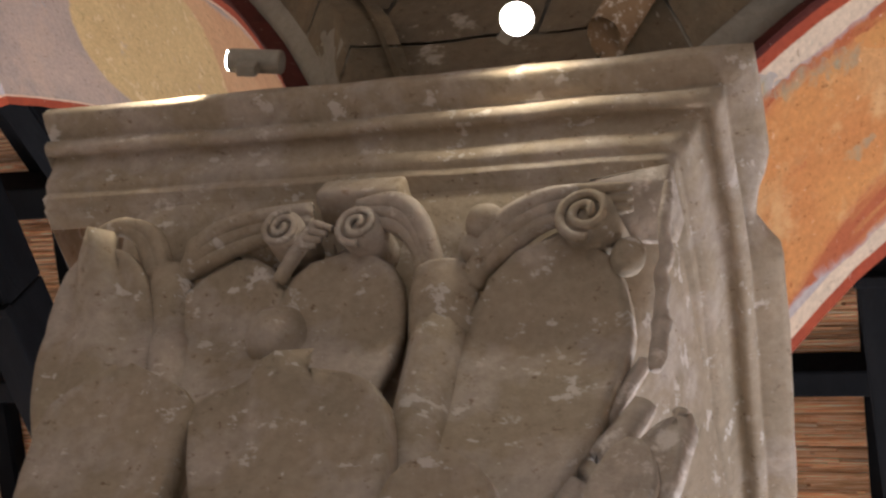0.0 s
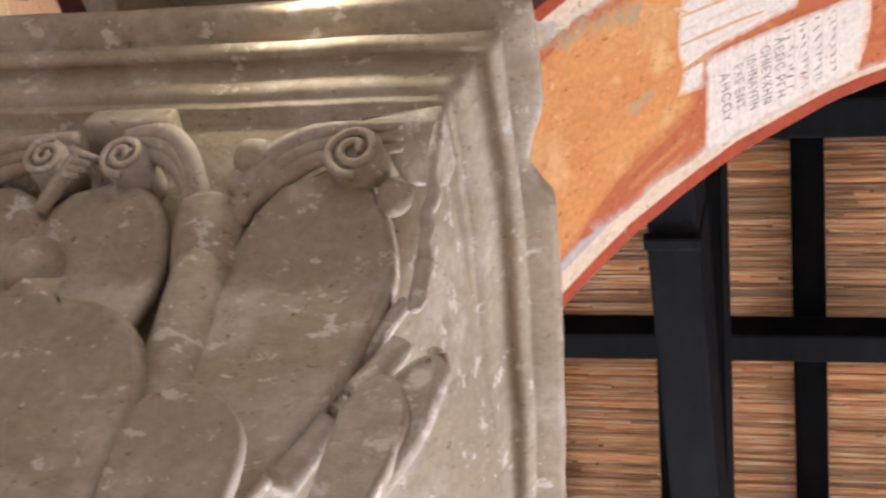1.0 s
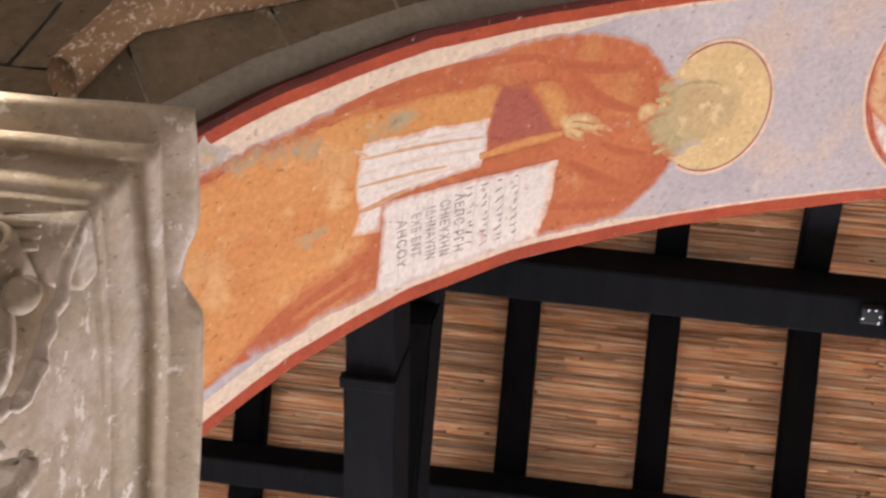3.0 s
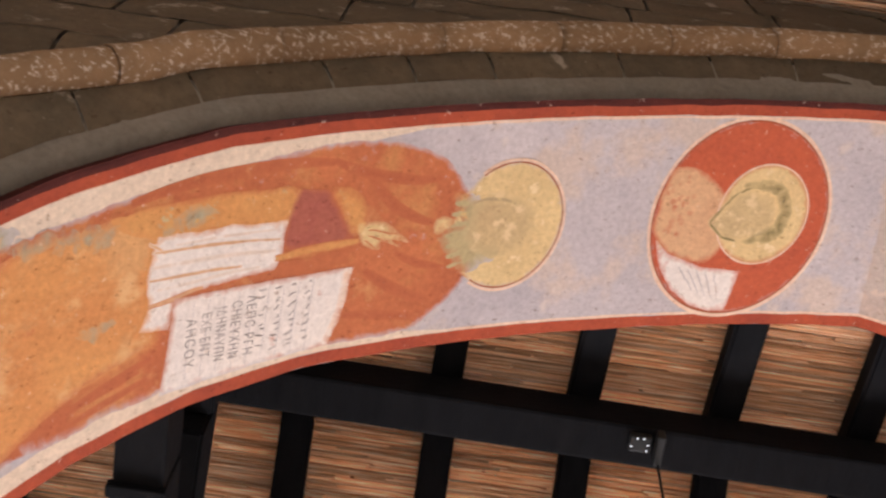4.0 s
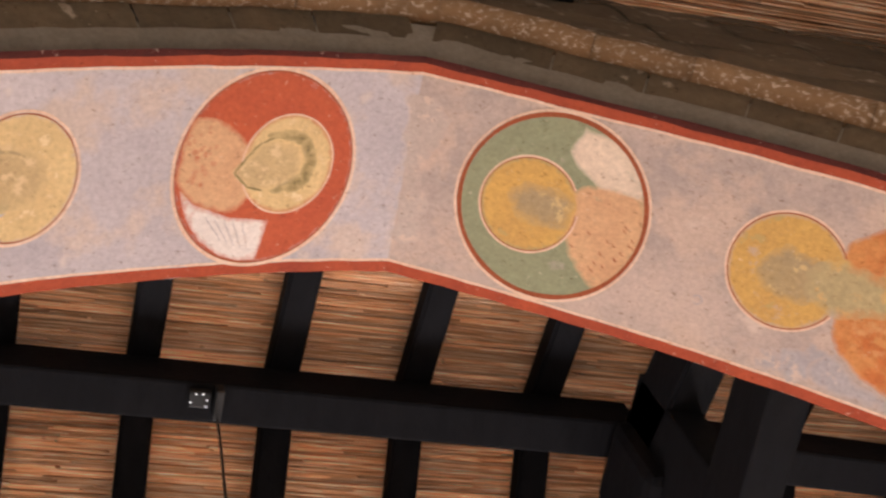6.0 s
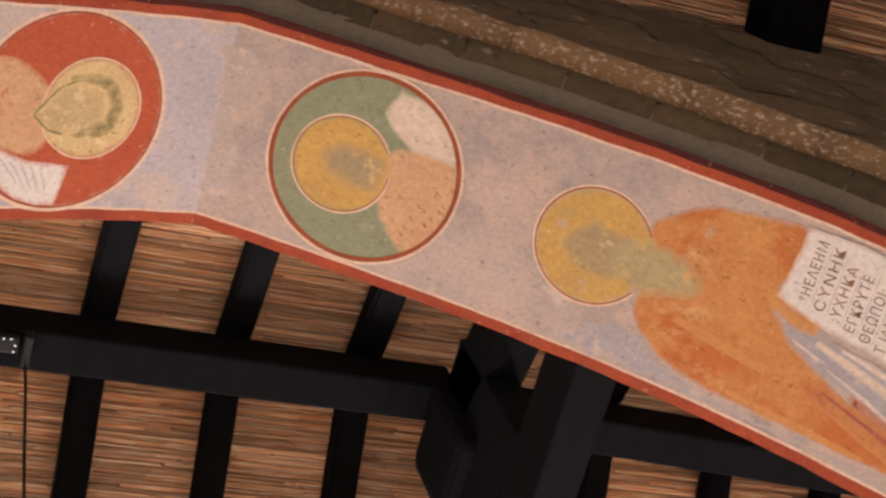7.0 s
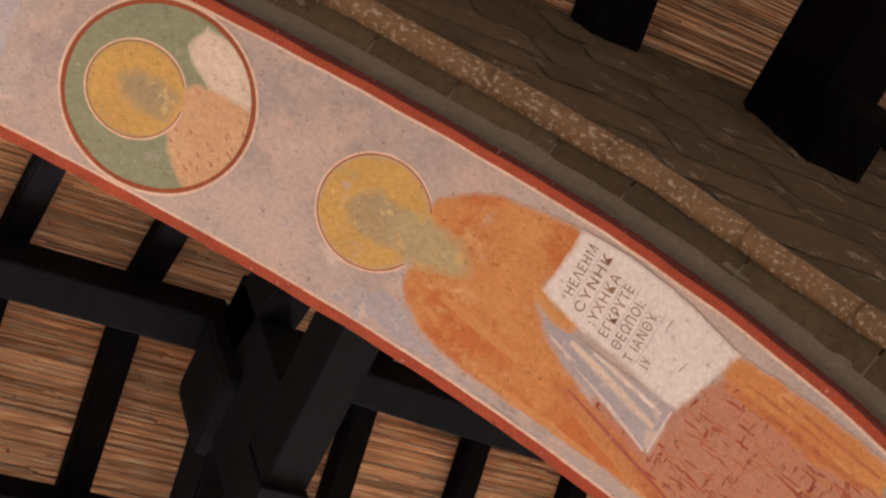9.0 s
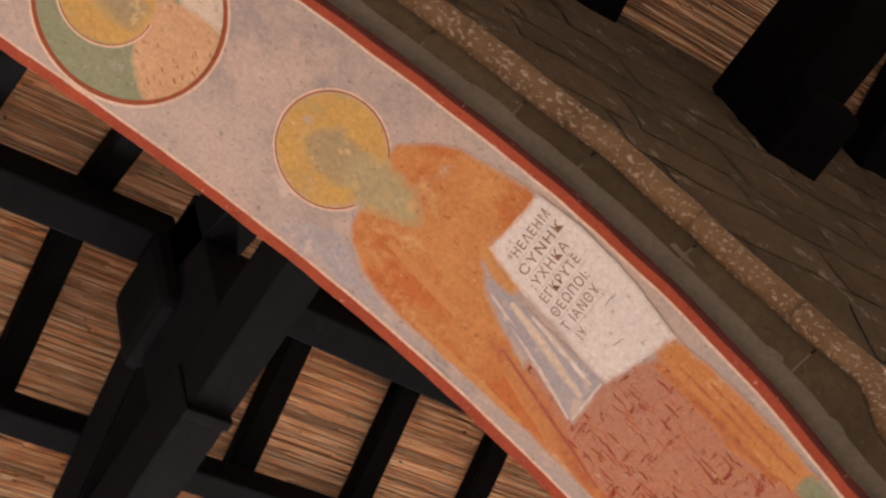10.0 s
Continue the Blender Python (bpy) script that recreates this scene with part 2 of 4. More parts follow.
GREEN = fresco("mural_medallion_green", (0.31, 0.33, 0.20), (0.27, 0.295, 0.185), (0.42, 0.40, 0.28), 0.66, 6)
PEACH = fresco("mural_peach", (0.68, 0.43, 0.24), (0.62, 0.36, 0.2), (0.48, 0.16, 0.06), 0.66, 8, 22)
OLIVE = fresco("mural_olive_shade", (0.23, 0.18, 0.08), (0.30, 0.24, 0.10), (0.5, 0.38, 0.18), 0.62, 10)
SHADE = fresco("mural_grey_ochre_shade", (0.46, 0.34, 0.17), (0.38, 0.30, 0.18), (0.60, 0.45, 0.22), 0.56, 9, 20)
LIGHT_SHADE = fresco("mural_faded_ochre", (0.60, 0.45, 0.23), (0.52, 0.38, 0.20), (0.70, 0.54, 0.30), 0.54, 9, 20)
BEARD = fresco("mural_grey_green", (0.42, 0.37, 0.24), (0.36, 0.33, 0.24), (0.58, 0.36, 0.14), 0.58, 10)
OLIVE_GREY = fresco("mural_olive_grey", (0.52, 0.42, 0.22), (0.43, 0.355, 0.19), (0.62, 0.42, 0.18), 0.58, 10)
FOLD_RED = fresco("mural_fold_red", (0.47, 0.14, 0.06), (0.42, 0.115, 0.05), (0.56, 0.22, 0.09), 0.58, 6)
PURPLE = fresco("mural_dull_purple", (0.42, 0.135, 0.085), (0.36, 0.10, 0.075), (0.50, 0.2, 0.09), 0.62, 6)
RUST = fresco("mural_rust_streaks", (0.52, 0.225, 0.135), (0.50, 0.25, 0.165), (0.30, 0.055, 0.025), 0.585, 5, 11, stretch=(4, 1.0, 4), soft=0.05)
BLUE = fresco("mural_grey_blue", (0.47, 0.43, 0.43), (0.40, 0.37, 0.39), (0.62, 0.50, 0.42), 0.58, 9, 12)
BROWNRED = fresco("mural_ring_brown", (0.30, 0.075, 0.03), (0.36, 0.10, 0.04), (0.5, 0.22, 0.12), 0.68, 9)
FOLD = fresco("mural_fold_shade", (0.70, 0.57, 0.47), (0.76, 0.66, 0.57), (0.8, 0.72, 0.65), 0.55, 10)
INK = noise_mat("ink", (0.15, 0.13, 0.12), (0.42, 0.37, 0.34), 0.9, 20, 80, 0.1)
BROWN_INK = noise_mat("brown_ink", (0.17, 0.085, 0.04), (0.32, 0.18, 0.10), 0.9, 20, 80, 0.1)
METAL = noise_mat("grey_lamp_metal", (0.34, 0.31, 0.26), (0.28, 0.26, 0.22), 0.45, 10, 60, 0.05)
BLACK = noise_mat("black_plastic", (0.008, 0.008, 0.008), (0.013, 0.013, 0.013), 0.6, 10, 60, 0.05)


def glow(name, colour, strength):
    m = bpy.data.materials.new(name)
    m.use_nodes = True
    b = m.node_tree.nodes["Principled BSDF"]
    b.inputs["Base Color"].default_value = (*colour, 1)
    b.inputs["Emission Color"].default_value = (*colour, 1)
    b.inputs["Emission Strength"].default_value = strength
    return m


LENS = glow("lamp_lens", (1.0, 0.93, 0.78), 60)
LED = glow("led_dot", (0.9, 0.95, 1.0), 0.6)


# ---- the arcade wall ----
def edge_near(s):
    return float(np.interp(s, (-3.0, -2.75, -2.4, -2.0, -0.8, 0.0, 0.5, 1.0, 1.7, 2.1, 2.5, 2.75), (0.22, 0.13, 0.062, 0.018, 0.010, 0.002, 0.016, 0.014, 0.012, 0.028, 0.060, 0.095)))


def edge_far(s):
    return float(np.interp(s, (-2.75, -2.6, -2.37, -2.06, -1.75, -1.4, -0.8, 0.0, 0.25, 0.57, 1.05, 1.8, 2.6), (0.80, 0.755, 0.690, 0.638, 0.619, 0.626, 0.642, 0.655, 0.668, 0.682, 0.692, 0.703, 0.72)))


def on_curve(s, y, lift, bay=0):
    """A place on the plaster of the soffit, lifted towards the room."""
    p = arch_point(s, y, 0.0, bay)
    a = A0 + abs(s) / RAD
    p += Vector(((-1 if s >= 0 else 1) * math.sin(a), 0, -math.cos(a))) * lift * 0.1
    return p


def soffit_mesh(bay, s0, s1, steps=110):
    bm = bmesh.new()
    rows = []
    ss = sorted({s0, s1} | {0.025 * i for i in range(math.ceil(s0 / 0.025), math.floor(s1 / 0.025) + 1)})
    for s in ss:
        k = s if bay == 0 else -s
        a, b = edge_near(k), edge_far(k)
        rows.append([on_curve(s, a + (b - a) * j / 14, 0, bay) for j in range(15)])
    grid_faces(bm, rows)
    return bm


def band(name, material, bay, s0, s1, f0, f1, lift, parent, label=""):
    """A painted stripe along the arch between the lines f0(s) and f1(s), with hand-drawn unevenness."""
    bm = bmesh.new()
    rows = []
    for s in sorted({s0, s1} | {0.025 * i for i in range(math.ceil(s0 / 0.025), math.floor(s1 / 0.025) + 1)}):
        a = f0(s) + 0.0025 * noise.noise(Vector((s * 14, 3.1, 0)))
        b = f1(s) + 0.0035 * noise.noise(Vector((s * 11, 7.7, 0)))
        rows.append([on_curve(s, a + (b - a) * j / 2, lift, bay) for j in range(3)])
    grid_faces(bm, rows)
    return part(name, bm, material, parent, label, True)


def outline(points, smooth=True, n=14):
    """A closed curve through the points, rounded (Catmull-Rom) or with straight sides."""
    out = []
    k = len(points)
    for i in range(k):
        p0, p1, p2, p3 = (Vector(points[(i + d) % k]) for d in (-1, 0, 1, 2))
        for j in range(n):
            t = j / n
            if smooth:
                out.append(0.5 * ((2 * p1) + (p2 - p0) * t + (2 * p0 - 5 * p1 + 4 * p2 - p3) * t * t + (3 * p1 - p0 - 3 * p2 + p3) * t ** 3))
            else:
                out.append(p1.lerp(p2, t))
    return out


def rough(points, amount=0.004, scale=22):
    def jog(p, k, seed):
        return noise.noise(Vector((p.x * k, p.y * k, seed)))
    return [p + amount * Vector((jog(p, scale, 1.3) + 0.5 * jog(p, 75, 2.3), jog(p, scale, 9.1) + 0.5 * jog(p, 75, 5.1))) for p in points]


AREAS = []                                         # outlines painted so far: bay, points, lift, colour


def under_colour(bay, s, y, lift):
    """The colour that lies under a place of the mural."""
    best, colour = -1.0, MURAL["mural_lilac_ground" if s < 0 else "mural_warm_ground"]
    for b, pts, height, c in AREAS:
        if b != bay or height >= lift or height <= best or not (pts[:, 0].min() < s < pts[:, 0].max() and pts[:, 1].min() < y < pts[:, 1].max()):
            continue
        x0, y0 = pts[:, 0], pts[:, 1]
        x1, y1 = np.roll(x0, -1), np.roll(y0, -1)
        cut = (y0 > y) != (y1 > y)
        xs = x0[cut] + (y - y0[cut]) / (y1[cut] - y0[cut]) * (x1[cut] - x0[cut])
        if (xs > s).sum() % 2:
            best, colour = height, c
    return (*colour, 1)


def patch(name, material, points, lift, parent, label="", smooth=True, bay=0, ragged=0.006, firm=1.0):
    """A painted area on the soffit: the outline is filled, cut fine and laid on the curve; a low firm fades it out widely."""
    pts = rough(outline(points, smooth), ragged)
    bm = bmesh.new()
    vs = [bm.verts.new((p.x, p.y, 0)) for p in pts]
    es = [bm.edges.new((vs[i], vs[(i + 1) % len(vs)])) for i in range(len(vs))]
    bmesh.ops.triangle_fill(bm, edges=es, use_beauty=True, use_dissolve=False)
    for k in (0, 1):
        lo, hi = min(p[k] for p in pts), max(p[k] for p in pts)
        for d in np.arange(math.ceil(lo / 0.025) * 0.025, hi, 0.025):
            no = (1, 0, 0) if k == 0 else (0, 1, 0)
            bmesh.ops.bisect_plane(bm, geom=bm.verts[:] + bm.edges[:] + bm.faces[:], plane_co=tuple(float(d) * c for c in no), plane_no=no)
    # how far each point lies from the outline
    lay, und = bm.verts.layers.float.new("edge"), bm.verts.layers.float_color.new("under")
    p0 = np.array([tuple(p) for p in pts])
    dv = np.roll(p0, -1, 0) - p0
    for v in bm.verts:
        w = np.array(v.co[:2]) - p0
        t = np.clip((w * dv).sum(1) / np.maximum((dv * dv).sum(1), 1e-12), 0, 1)
        v[lay] = min(float(np.sqrt(((w - t[:, None] * dv) ** 2).sum(1).min())) * firm, 0.05)
        v[und] = under_colour(bay, v.co.x, v.co.y, lift)
    AREAS.append((bay, p0, lift, MURAL[material.name]))
    for v in bm.verts:
        v.co = on_curve(v.co.x, v.co.y, lift, bay)
    for f in bm.faces:
        f.smooth = True
    return part(name, bm, material, parent, label)


def disc_points(s, y, r, n=16, squash=1.0):
    return [(s + r * squash * math.cos(2 * math.pi * i / n), y + r * math.sin(2 * math.pi * i / n)) for i in range(n)]


def ring(name, material, s, y, r, w, lift, parent, label="", a0=0.0, a1=360.0, bay=0):
    bm = bmesh.new()
    n = 72
    rows = []
    for i in range(n + 1):
        a = radians(a0 + (a1 - a0) * i / n)
        ww = w * (1 + 0.35 * noise.noise(Vector((s + 3 * math.cos(a), y + 3 * math.sin(a), r))))
        rows.append([on_curve(s + q * math.cos(a), y + q * math.sin(a), lift, bay) for q in (r - ww / 2, r + ww / 2)])
    grid_faces(bm, rows)
    return part(name, bm, material, parent, label, True)


def stroke(name, material, a, b, w, lift, parent, bay=0, bend=0.0):
    """A brush stroke from a to b."""
    bm = bmesh.new()
    a, b = Vector(a), Vector(b)
    side = Vector((-(b - a).y, (b - a).x)).normalized()
    rows = []
    for i in range(13):
        t = i / 12
        c = a.lerp(b, t) + side * (bend * 4 * t * (1 - t) + 0.003 * noise.noise(Vector((t * 4, a.x * 9, a.y * 9))))
        ww = w * (0.35 + 0.65 * math.sin(math.pi * (0.12 + 0.76 * t)))
        rows.append([on_curve(*(c + side * d), lift, bay) for d in (-ww / 2, 0, ww / 2)])
    bm.verts.layers.float.new("edge")
    bm.verts.layers.float_color.new("under")
    lay, und = bm.verts.layers.float["edge"], bm.verts.layers.float_color["under"]
    mid = a.lerp(b, 0.5)
    col = under_colour(bay, mid.x, mid.y, lift)
    for row in grid_faces(bm, rows):
        for v, e in zip(row, (0.0, 0.009 if name.startswith("fold_sh") else 0.018, 0.0)):
            v[lay], v[und] = e, col
    return part(name, bm, material, parent, "", True)


def writing(name, text, s, y, size, along, up, material, lift, parent, stretch=1.0):
    """Lettering on the curve: along and up are the signs of its directions; along runs through the wall, up along the arch."""
    cu = bpy.data.curves.new(name, "FONT")
    cu.body, cu.size, cu.resolution_u, cu.offset, cu.space_character = text, size, 2, 0.0, 1.12
    tmp = bpy.data.objects.new(name, cu)
    scene.collection.objects.link(tmp)
    bpy.context.view_layer.update()
    me = bpy.data.meshes.new_from_object(tmp.evaluated_get(bpy.context.evaluated_depsgraph_get()))
    bpy.data.objects.remove(tmp)
    bpy.data.curves.remove(cu)
    for v in me.vertices:
        v.co = on_curve(s + up * v.co.y, y + along * v.co.x * stretch, lift)
    me.materials.clear()
    me.materials.append(material)
    ob = new(name, me)
    ob.parent = parent
    return ob


def set_back(z):
    """How far the wall face lies back towards the springing of the arches."""
    return 0.16 * max(0.0, min(1.0, (4.9 - z) / 0.85))


def wall_mesh():
    """The masonry over the arches from pier to pier, both faces; the openings of the arches are left free."""
    bm = bmesh.new()
    for bay in (-1, 0, 1):
        for half in (-1, 1):
            ss = [half * S_RING * i / 60 for i in range(61)]
            for y, out in ((-0.03, 0.17), (0.7, 0.0)):
                low = [arch_point(s, y, out, bay) for s in ss]
                end = XA + bay * BAY + half * BAY / 2
                if half > 0 and bay < 0:
                    end = XA - BAY / 2
                low.append(Vector((end, y, low[-1].z)))
                low = [Vector((min(p.x, end) if half > 0 else max(p.x, end), y, p.z)) for p in low]
                if y > 0:
                    for p, s in zip(low, ss + ss[-1:]):
                        p.y = edge_far(s if bay == 0 else -s)
                rows = [[Vector((p.x, p.y, p.z + (ZNEAR - p.z) * j / 8)) for p in low] for j in range(9)]
                for row in rows:
                    for p in row:
                        if y < 0:
                            p.y += 0.012 * noise.noise(p * 2.2) + 0.005 * noise.noise(p * 9) + set_back(p.z)
                grid_faces(bm, rows)
    return bm


ZNEAR = 6.95
wall = part("wall_arcade", wall_mesh(), MORTAR, None, "", True)
tagged(wall, "brown dressed stone arcade wall above the pointed arches", "wall", kind="structure")

# profile of the arch ring towards the camera's side: (outwards from the curve, y)
STRIP = [(0.044, 0.02), (0.05, -0.012), (0.085, -0.034)]
STONE_FACE = [(0.083, -0.033), (0.105, -0.056), (0.14, -0.082), (0.15, -0.077), (0.24, -0.045)]


def swept(profile, bay, s0, s1, steps, wobble=0.0):
    bm = bmesh.new()
    rows = []
    for i in range(steps + 1):
        s = s0 + (s1 - s0) * i / steps
        e = edge_near(s if bay == 0 else -s)
        row = []
        for o, y in profile:
            # the outer mouldings run on straight where the painted edge swings back to the pier
            k = max(0.0, min(1.0, (o - 0.085) / 0.055))
            back = e * (1 - k) + min(e, 0.03 + 0.6 * max(0.0, abs(s) - 2.6)) * k
            p = arch_point(s, y + back, o, bay)
            p += Vector((0, 1, 0.6)) * wobble * noise.noise(p * 6 + Vector((0, o * 40, 0)))
            row.append(p)
        rows.append(row)
    vs = grid_faces(bm, rows)
    if len(profile) > 8:
        bm.faces.new(vs[0][:-1])
        bm.faces.new(vs[-1][:-1][::-1])
    return bm


def rounded(o, y, r, n=12, a0=0, a1=360):
    return [(o + r * math.cos(radians(a0 + (a1 - a0) * i / n)), y + r * math.sin(radians(a0 + (a1 - a0) * i / n))) for i in range(n + 1)]


rng = random.Random(4)
for bay in (-1, 0, 1):
    for half in (-1, 1):
        # step face of the red border, its shade painted in as near-black red
        part("maroon_edge", swept([(-0.001, 0.004), (0.02, 0.006), (0.046, 0.014)], bay, 0, half * S_RING, 90), SHADED_RED, wall, "red painted arris, its shade put into the colour", True)
        part("mortar_strip", swept(STRIP, bay, 0, half * S_RING, 120, 0.006), MORTAR, wall, "grey mortar strip", True)
        part("joint_bed", swept([(o - 0.010, y + 0.014) for o, y in STONE_FACE], bay, 0, half * S_RING, 60), MORTAR, wall, "grey mortar joints", True)
        # single stones of the arch ring and of its roll moulding
        s = 0.0
        while s < S_RING:
            d = min(rng.uniform(0.22, 0.42), S_RING - s)
            if S_RING - s - d < 0.1:
                d = S_RING - s
            e = swept(STONE_FACE, bay, half * (s + 0.003), half * (s + d - 0.003), 10, 0.009)
            part("voussoir", e, STONE, wall, "", True)
            s += d
        s = 0.0
        stop = S_RING - (0.5 if bay < 0 else 0.16)
        while s < stop:
            d = min(rng.uniform(0.28, 0.5), stop - s)
            if stop - s - d < 0.12:
                d = stop - s
            r = 0.046 + rng.uniform(-0.002, 0.002)
            part("roll_moulding", swept(rounded(0.183, -0.105, r, 14, -30, 330), bay, half * s, half * (s + d - 0.0012), 14, 0.006), ROLL, wall, "worn pinkish stone roll with flaking whitewash", True)
            s += d
        part("back_fillet", swept([(0.2, -0.08), (0.215, -0.055), (0.225, -0.03)], bay, 0, half * S_RING, 60, 0.004), STONE, wall, "", True)

# blocks of the wall face over the arches
FACE = noise_mat("wall_face_stone", (0.19, 0.145, 0.095), (0.125, 0.10, 0.07), 0.92, 4, 35, 0.9, stain=(0.34, 0.295, 0.24), stain_at=0.59, stain_scale=10, per_object=0.16, fleck=(0.36, 0.30, 0.24), fleck_at=0.66)


def block_mesh(x0, x1, z0, z1, out=0.21):
    """One ashlar: a grid clipped to the region above the arch ring, with softened rim."""
    bm = bmesh.new()
    n, k = 8, 6
    rows = []
    for j in range(k + 1):
        row = []
        for i in range(n + 1):
            x, z = x0 + (x1 - x0) * i / n, z0 + (z1 - z0) * j / k
            rim = min(i, n - i, j, k - j) == 0
            p = Vector((x, -0.056 + (0.006 if rim else 0), z))
            p.y += 0.010 * noise.noise(p * 5) + 0.004 * noise.noise(p * 16) + set_back(z)
            row.append(p)
        rows.append(row)
    grid_faces(bm, rows)
    bay = -1 if 0.5 * (x0 + x1) < -0.55 else round((0.5 * (x0 + x1) - XA) / BAY)
    dead = []
    for v in bm.verts:
        x = abs(v.co.x - bay_x(bay)) + OFF
        if math.hypot(x, v.co.z - ZC) < RAD + out - 0.02 and v.co.z < 6.2:
            dead.append(v)
    bmesh.ops.delete(bm, geom=dead, context="VERTS")
    return bm


z = 4.04
while z < ZNEAR:
    h = min(rng.uniform(0.2, 0.32), ZNEAR - z)
    x = -3.6 + rng.uniform(-0.3, 0)
    while x < 6.6:
        w = rng.uniform(0.35, 0.75)
        bm = block_mesh(x + 0.005, x + w - 0.005, z + 0.005, z + h - 0.005)
        if len(bm.faces):
            part("wall_stone", bm, FACE, wall, "", True)
        else:
            bm.free()
        x += w
    z += h

# ---- painted soffits ----
murals = []
for bay in (-1, 0, 1):
    mural = thing("arch_mural", "worn red, ochre and lilac fresco on a pointed arch soffit", "mural", "painted arch soffits")
    murals.append(mural)
    part("plaster_ground", soffit_mesh(bay, -S_END, 0), GROUND_L, mural, "lilac-grey plaster", True)
    part("plaster_ground", soffit_mesh(bay, 0, S_END), GROUND_R, mural, "warm grey plaster", True)
    k = 1 if bay == 0 else -1
    en, ef = (lambda s: edge_near(s)), (lambda s: edge_far(s))
    if bay:
        en, ef = (lambda s: edge_near(-s)), (lambda s: edge_far(-s))
    for a, b in ((-S_END, 0), (0, S_END)):
        band("red_border", BORDER, bay, a, b, lambda s: en(s) - 0.001, lambda s: en(s) + 0.043, 0.002, mural, "dark red painted border")
        # the painted shade of the step carries on along the soffit's rim
        band("maroon_line", SHADED_RED, bay, a, b, lambda s: en(s) - 0.002, lambda s: en(s) + 0.016 + 0.006 * noise.noise(Vector((s * 3, 1, 0))), 0.004, mural, "red border edge, its shade put into the colour")
        band("pale_line", PALE, bay, a, b, lambda s: en(s) + 0.043, lambda s: en(s) + 0.051, 0.002, mural)
        band("red_border", BORDER, bay, a, b, lambda s: ef(s) - 0.031, lambda s: ef(s) + 0.001, 0.002, mural, "dark red painted border")
        band("pale_line", PALE, bay, a, b, lambda s: ef(s) - 0.039, lambda s: ef(s) - 0.031, 0.002, mural)
M = murals[1]

# standing figure on the left haunch, as plain areas of colour
band("cream_strip", CREAM, 0, -S_END, -1.45, lambda s: edge_near(s) + 0.046, lambda s: edge_near(s) + 0.05 + 0.045 * min(1, (-1.45 - s) / 0.4), 0.003, M)
band("cream_strip", CREAM, 0, -S_END, -1.3, lambda s: edge_far(s) - 0.036 - 0.04 * min(1, (-1.3 - s) / 0.5), lambda s: edge_far(s) - 0.034, 0.003, M)
patch("robe", MANTLE, [(-1.311, 0.245), (-1.356, 0.18), (-1.419, 0.132), (-1.519, 0.097), (-1.648, 0.082), (-1.772, 0.085), (-1.925, 0.101), (-2.074, 0.113), (-2.22, 0.131), (-2.36, 0.152), (-2.5, 0.173), (-2.633, 0.195),
                       (-2.76, 0.24), (-2.76, 0.70), (-2.6, 0.655), (-2.42, 0.615), (-2.2, 0.578), (-1.95, 0.575), (-1.682, 0.573), (-1.573, 0.579), (-1.439, 0.568), (-1.36, 0.521), (-1.299, 0.463), (-1.275, 0.36)], 0.004, M, "red-orange painted mantle")
patch("robe_skirt", TUNIC, [(-2.76, 0.26), (-2.6, 0.215), (-2.42, 0.188), (-2.22, 0.172), (-2.14, 0.20), (-2.15, 0.42), (-2.17, 0.475), (-2.32, 0.515), (-2.41, 0.555), (-2.51, 0.615), (-2.6, 0.65), (-2.76, 0.69)], 0.006, M, "orange painted tunic", firm=0.6)
patch("robe_fold", OCHRE, [(-2.30, 0.182), (-2.219, 0.166), (-2.073, 0.161), (-1.922, 0.165), (-1.815, 0.176), (-1.832, 0.25), (-2.01, 0.243), (-2.179, 0.238)], 0.007, M)
for a, b, w, bend in (((-2.25, 0.150), (-1.72, 0.125), 0.030, -0.02), ((-1.72, 0.12), (-1.40, 0.19), 0.028, 0.02), ((-1.62, 0.16), (-1.42, 0.30), 0.03, 0.02), ((-1.60, 0.40), (-1.40, 0.50), 0.03, 0.01), ((-1.66, 0.50), (-1.42, 0.54), 0.024, 0.0), ((-1.52, 0.36), (-1.36, 0.42), 0.022, 0.01)):
    stroke("fold_shade", FOLD_RED, a, b, w, 0.0052, M, bend=bend)
patch("robe_hem", MANTLE, [(-2.148, 0.473), (-2.32, 0.514), (-2.401, 0.553), (-2.511, 0.625), (-2.41, 0.628), (-2.275, 0.602), (-2.142, 0.582)], 0.0075, M, firm=0.55)
for a, b, w in (((-2.17, 0.50), (-2.40, 0.575), 0.022), ((-2.17, 0.545), (-2.38, 0.60), 0.018), ((-2.2, 0.525), (-2.33, 0.56), 0.012)):
    stroke("fold_shade", FOLD_RED, a, b, w, 0.0080, M)
patch("drapery", WHITE, [(-2.179, 0.23), (-2.01, 0.236), (-1.832, 0.244), (-1.843, 0.333), (-1.86, 0.359), (-2.005, 0.366), (-2.124, 0.375), (-2.13, 0.442), (-2.209, 0.432), (-2.187, 0.388), (-2.2, 0.32)], 0.009, M, "white painted drapery", False)
for a, b, w, mt in (((-2.19, 0.262), (-1.85, 0.286), 0.010, PEACH), ((-2.19, 0.295), (-1.86, 0.312), 0.014, FOLD), ((-2.19, 0.325), (-1.95, 0.335), 0.010, PEACH), ((-2.17, 0.35), (-1.90, 0.345), 0.010, FOLD), ((-2.19, 0.385), (-2.05, 0.366), 0.013, PEACH), ((-2.2, 0.24), (-2.155, 0.27), 0.009, PEACH), ((-2.13, 0.255), (-1.86, 0.262), 0.008, FOLD)):
    stroke("fold_line", mt, a, b, w, 0.0105, M)
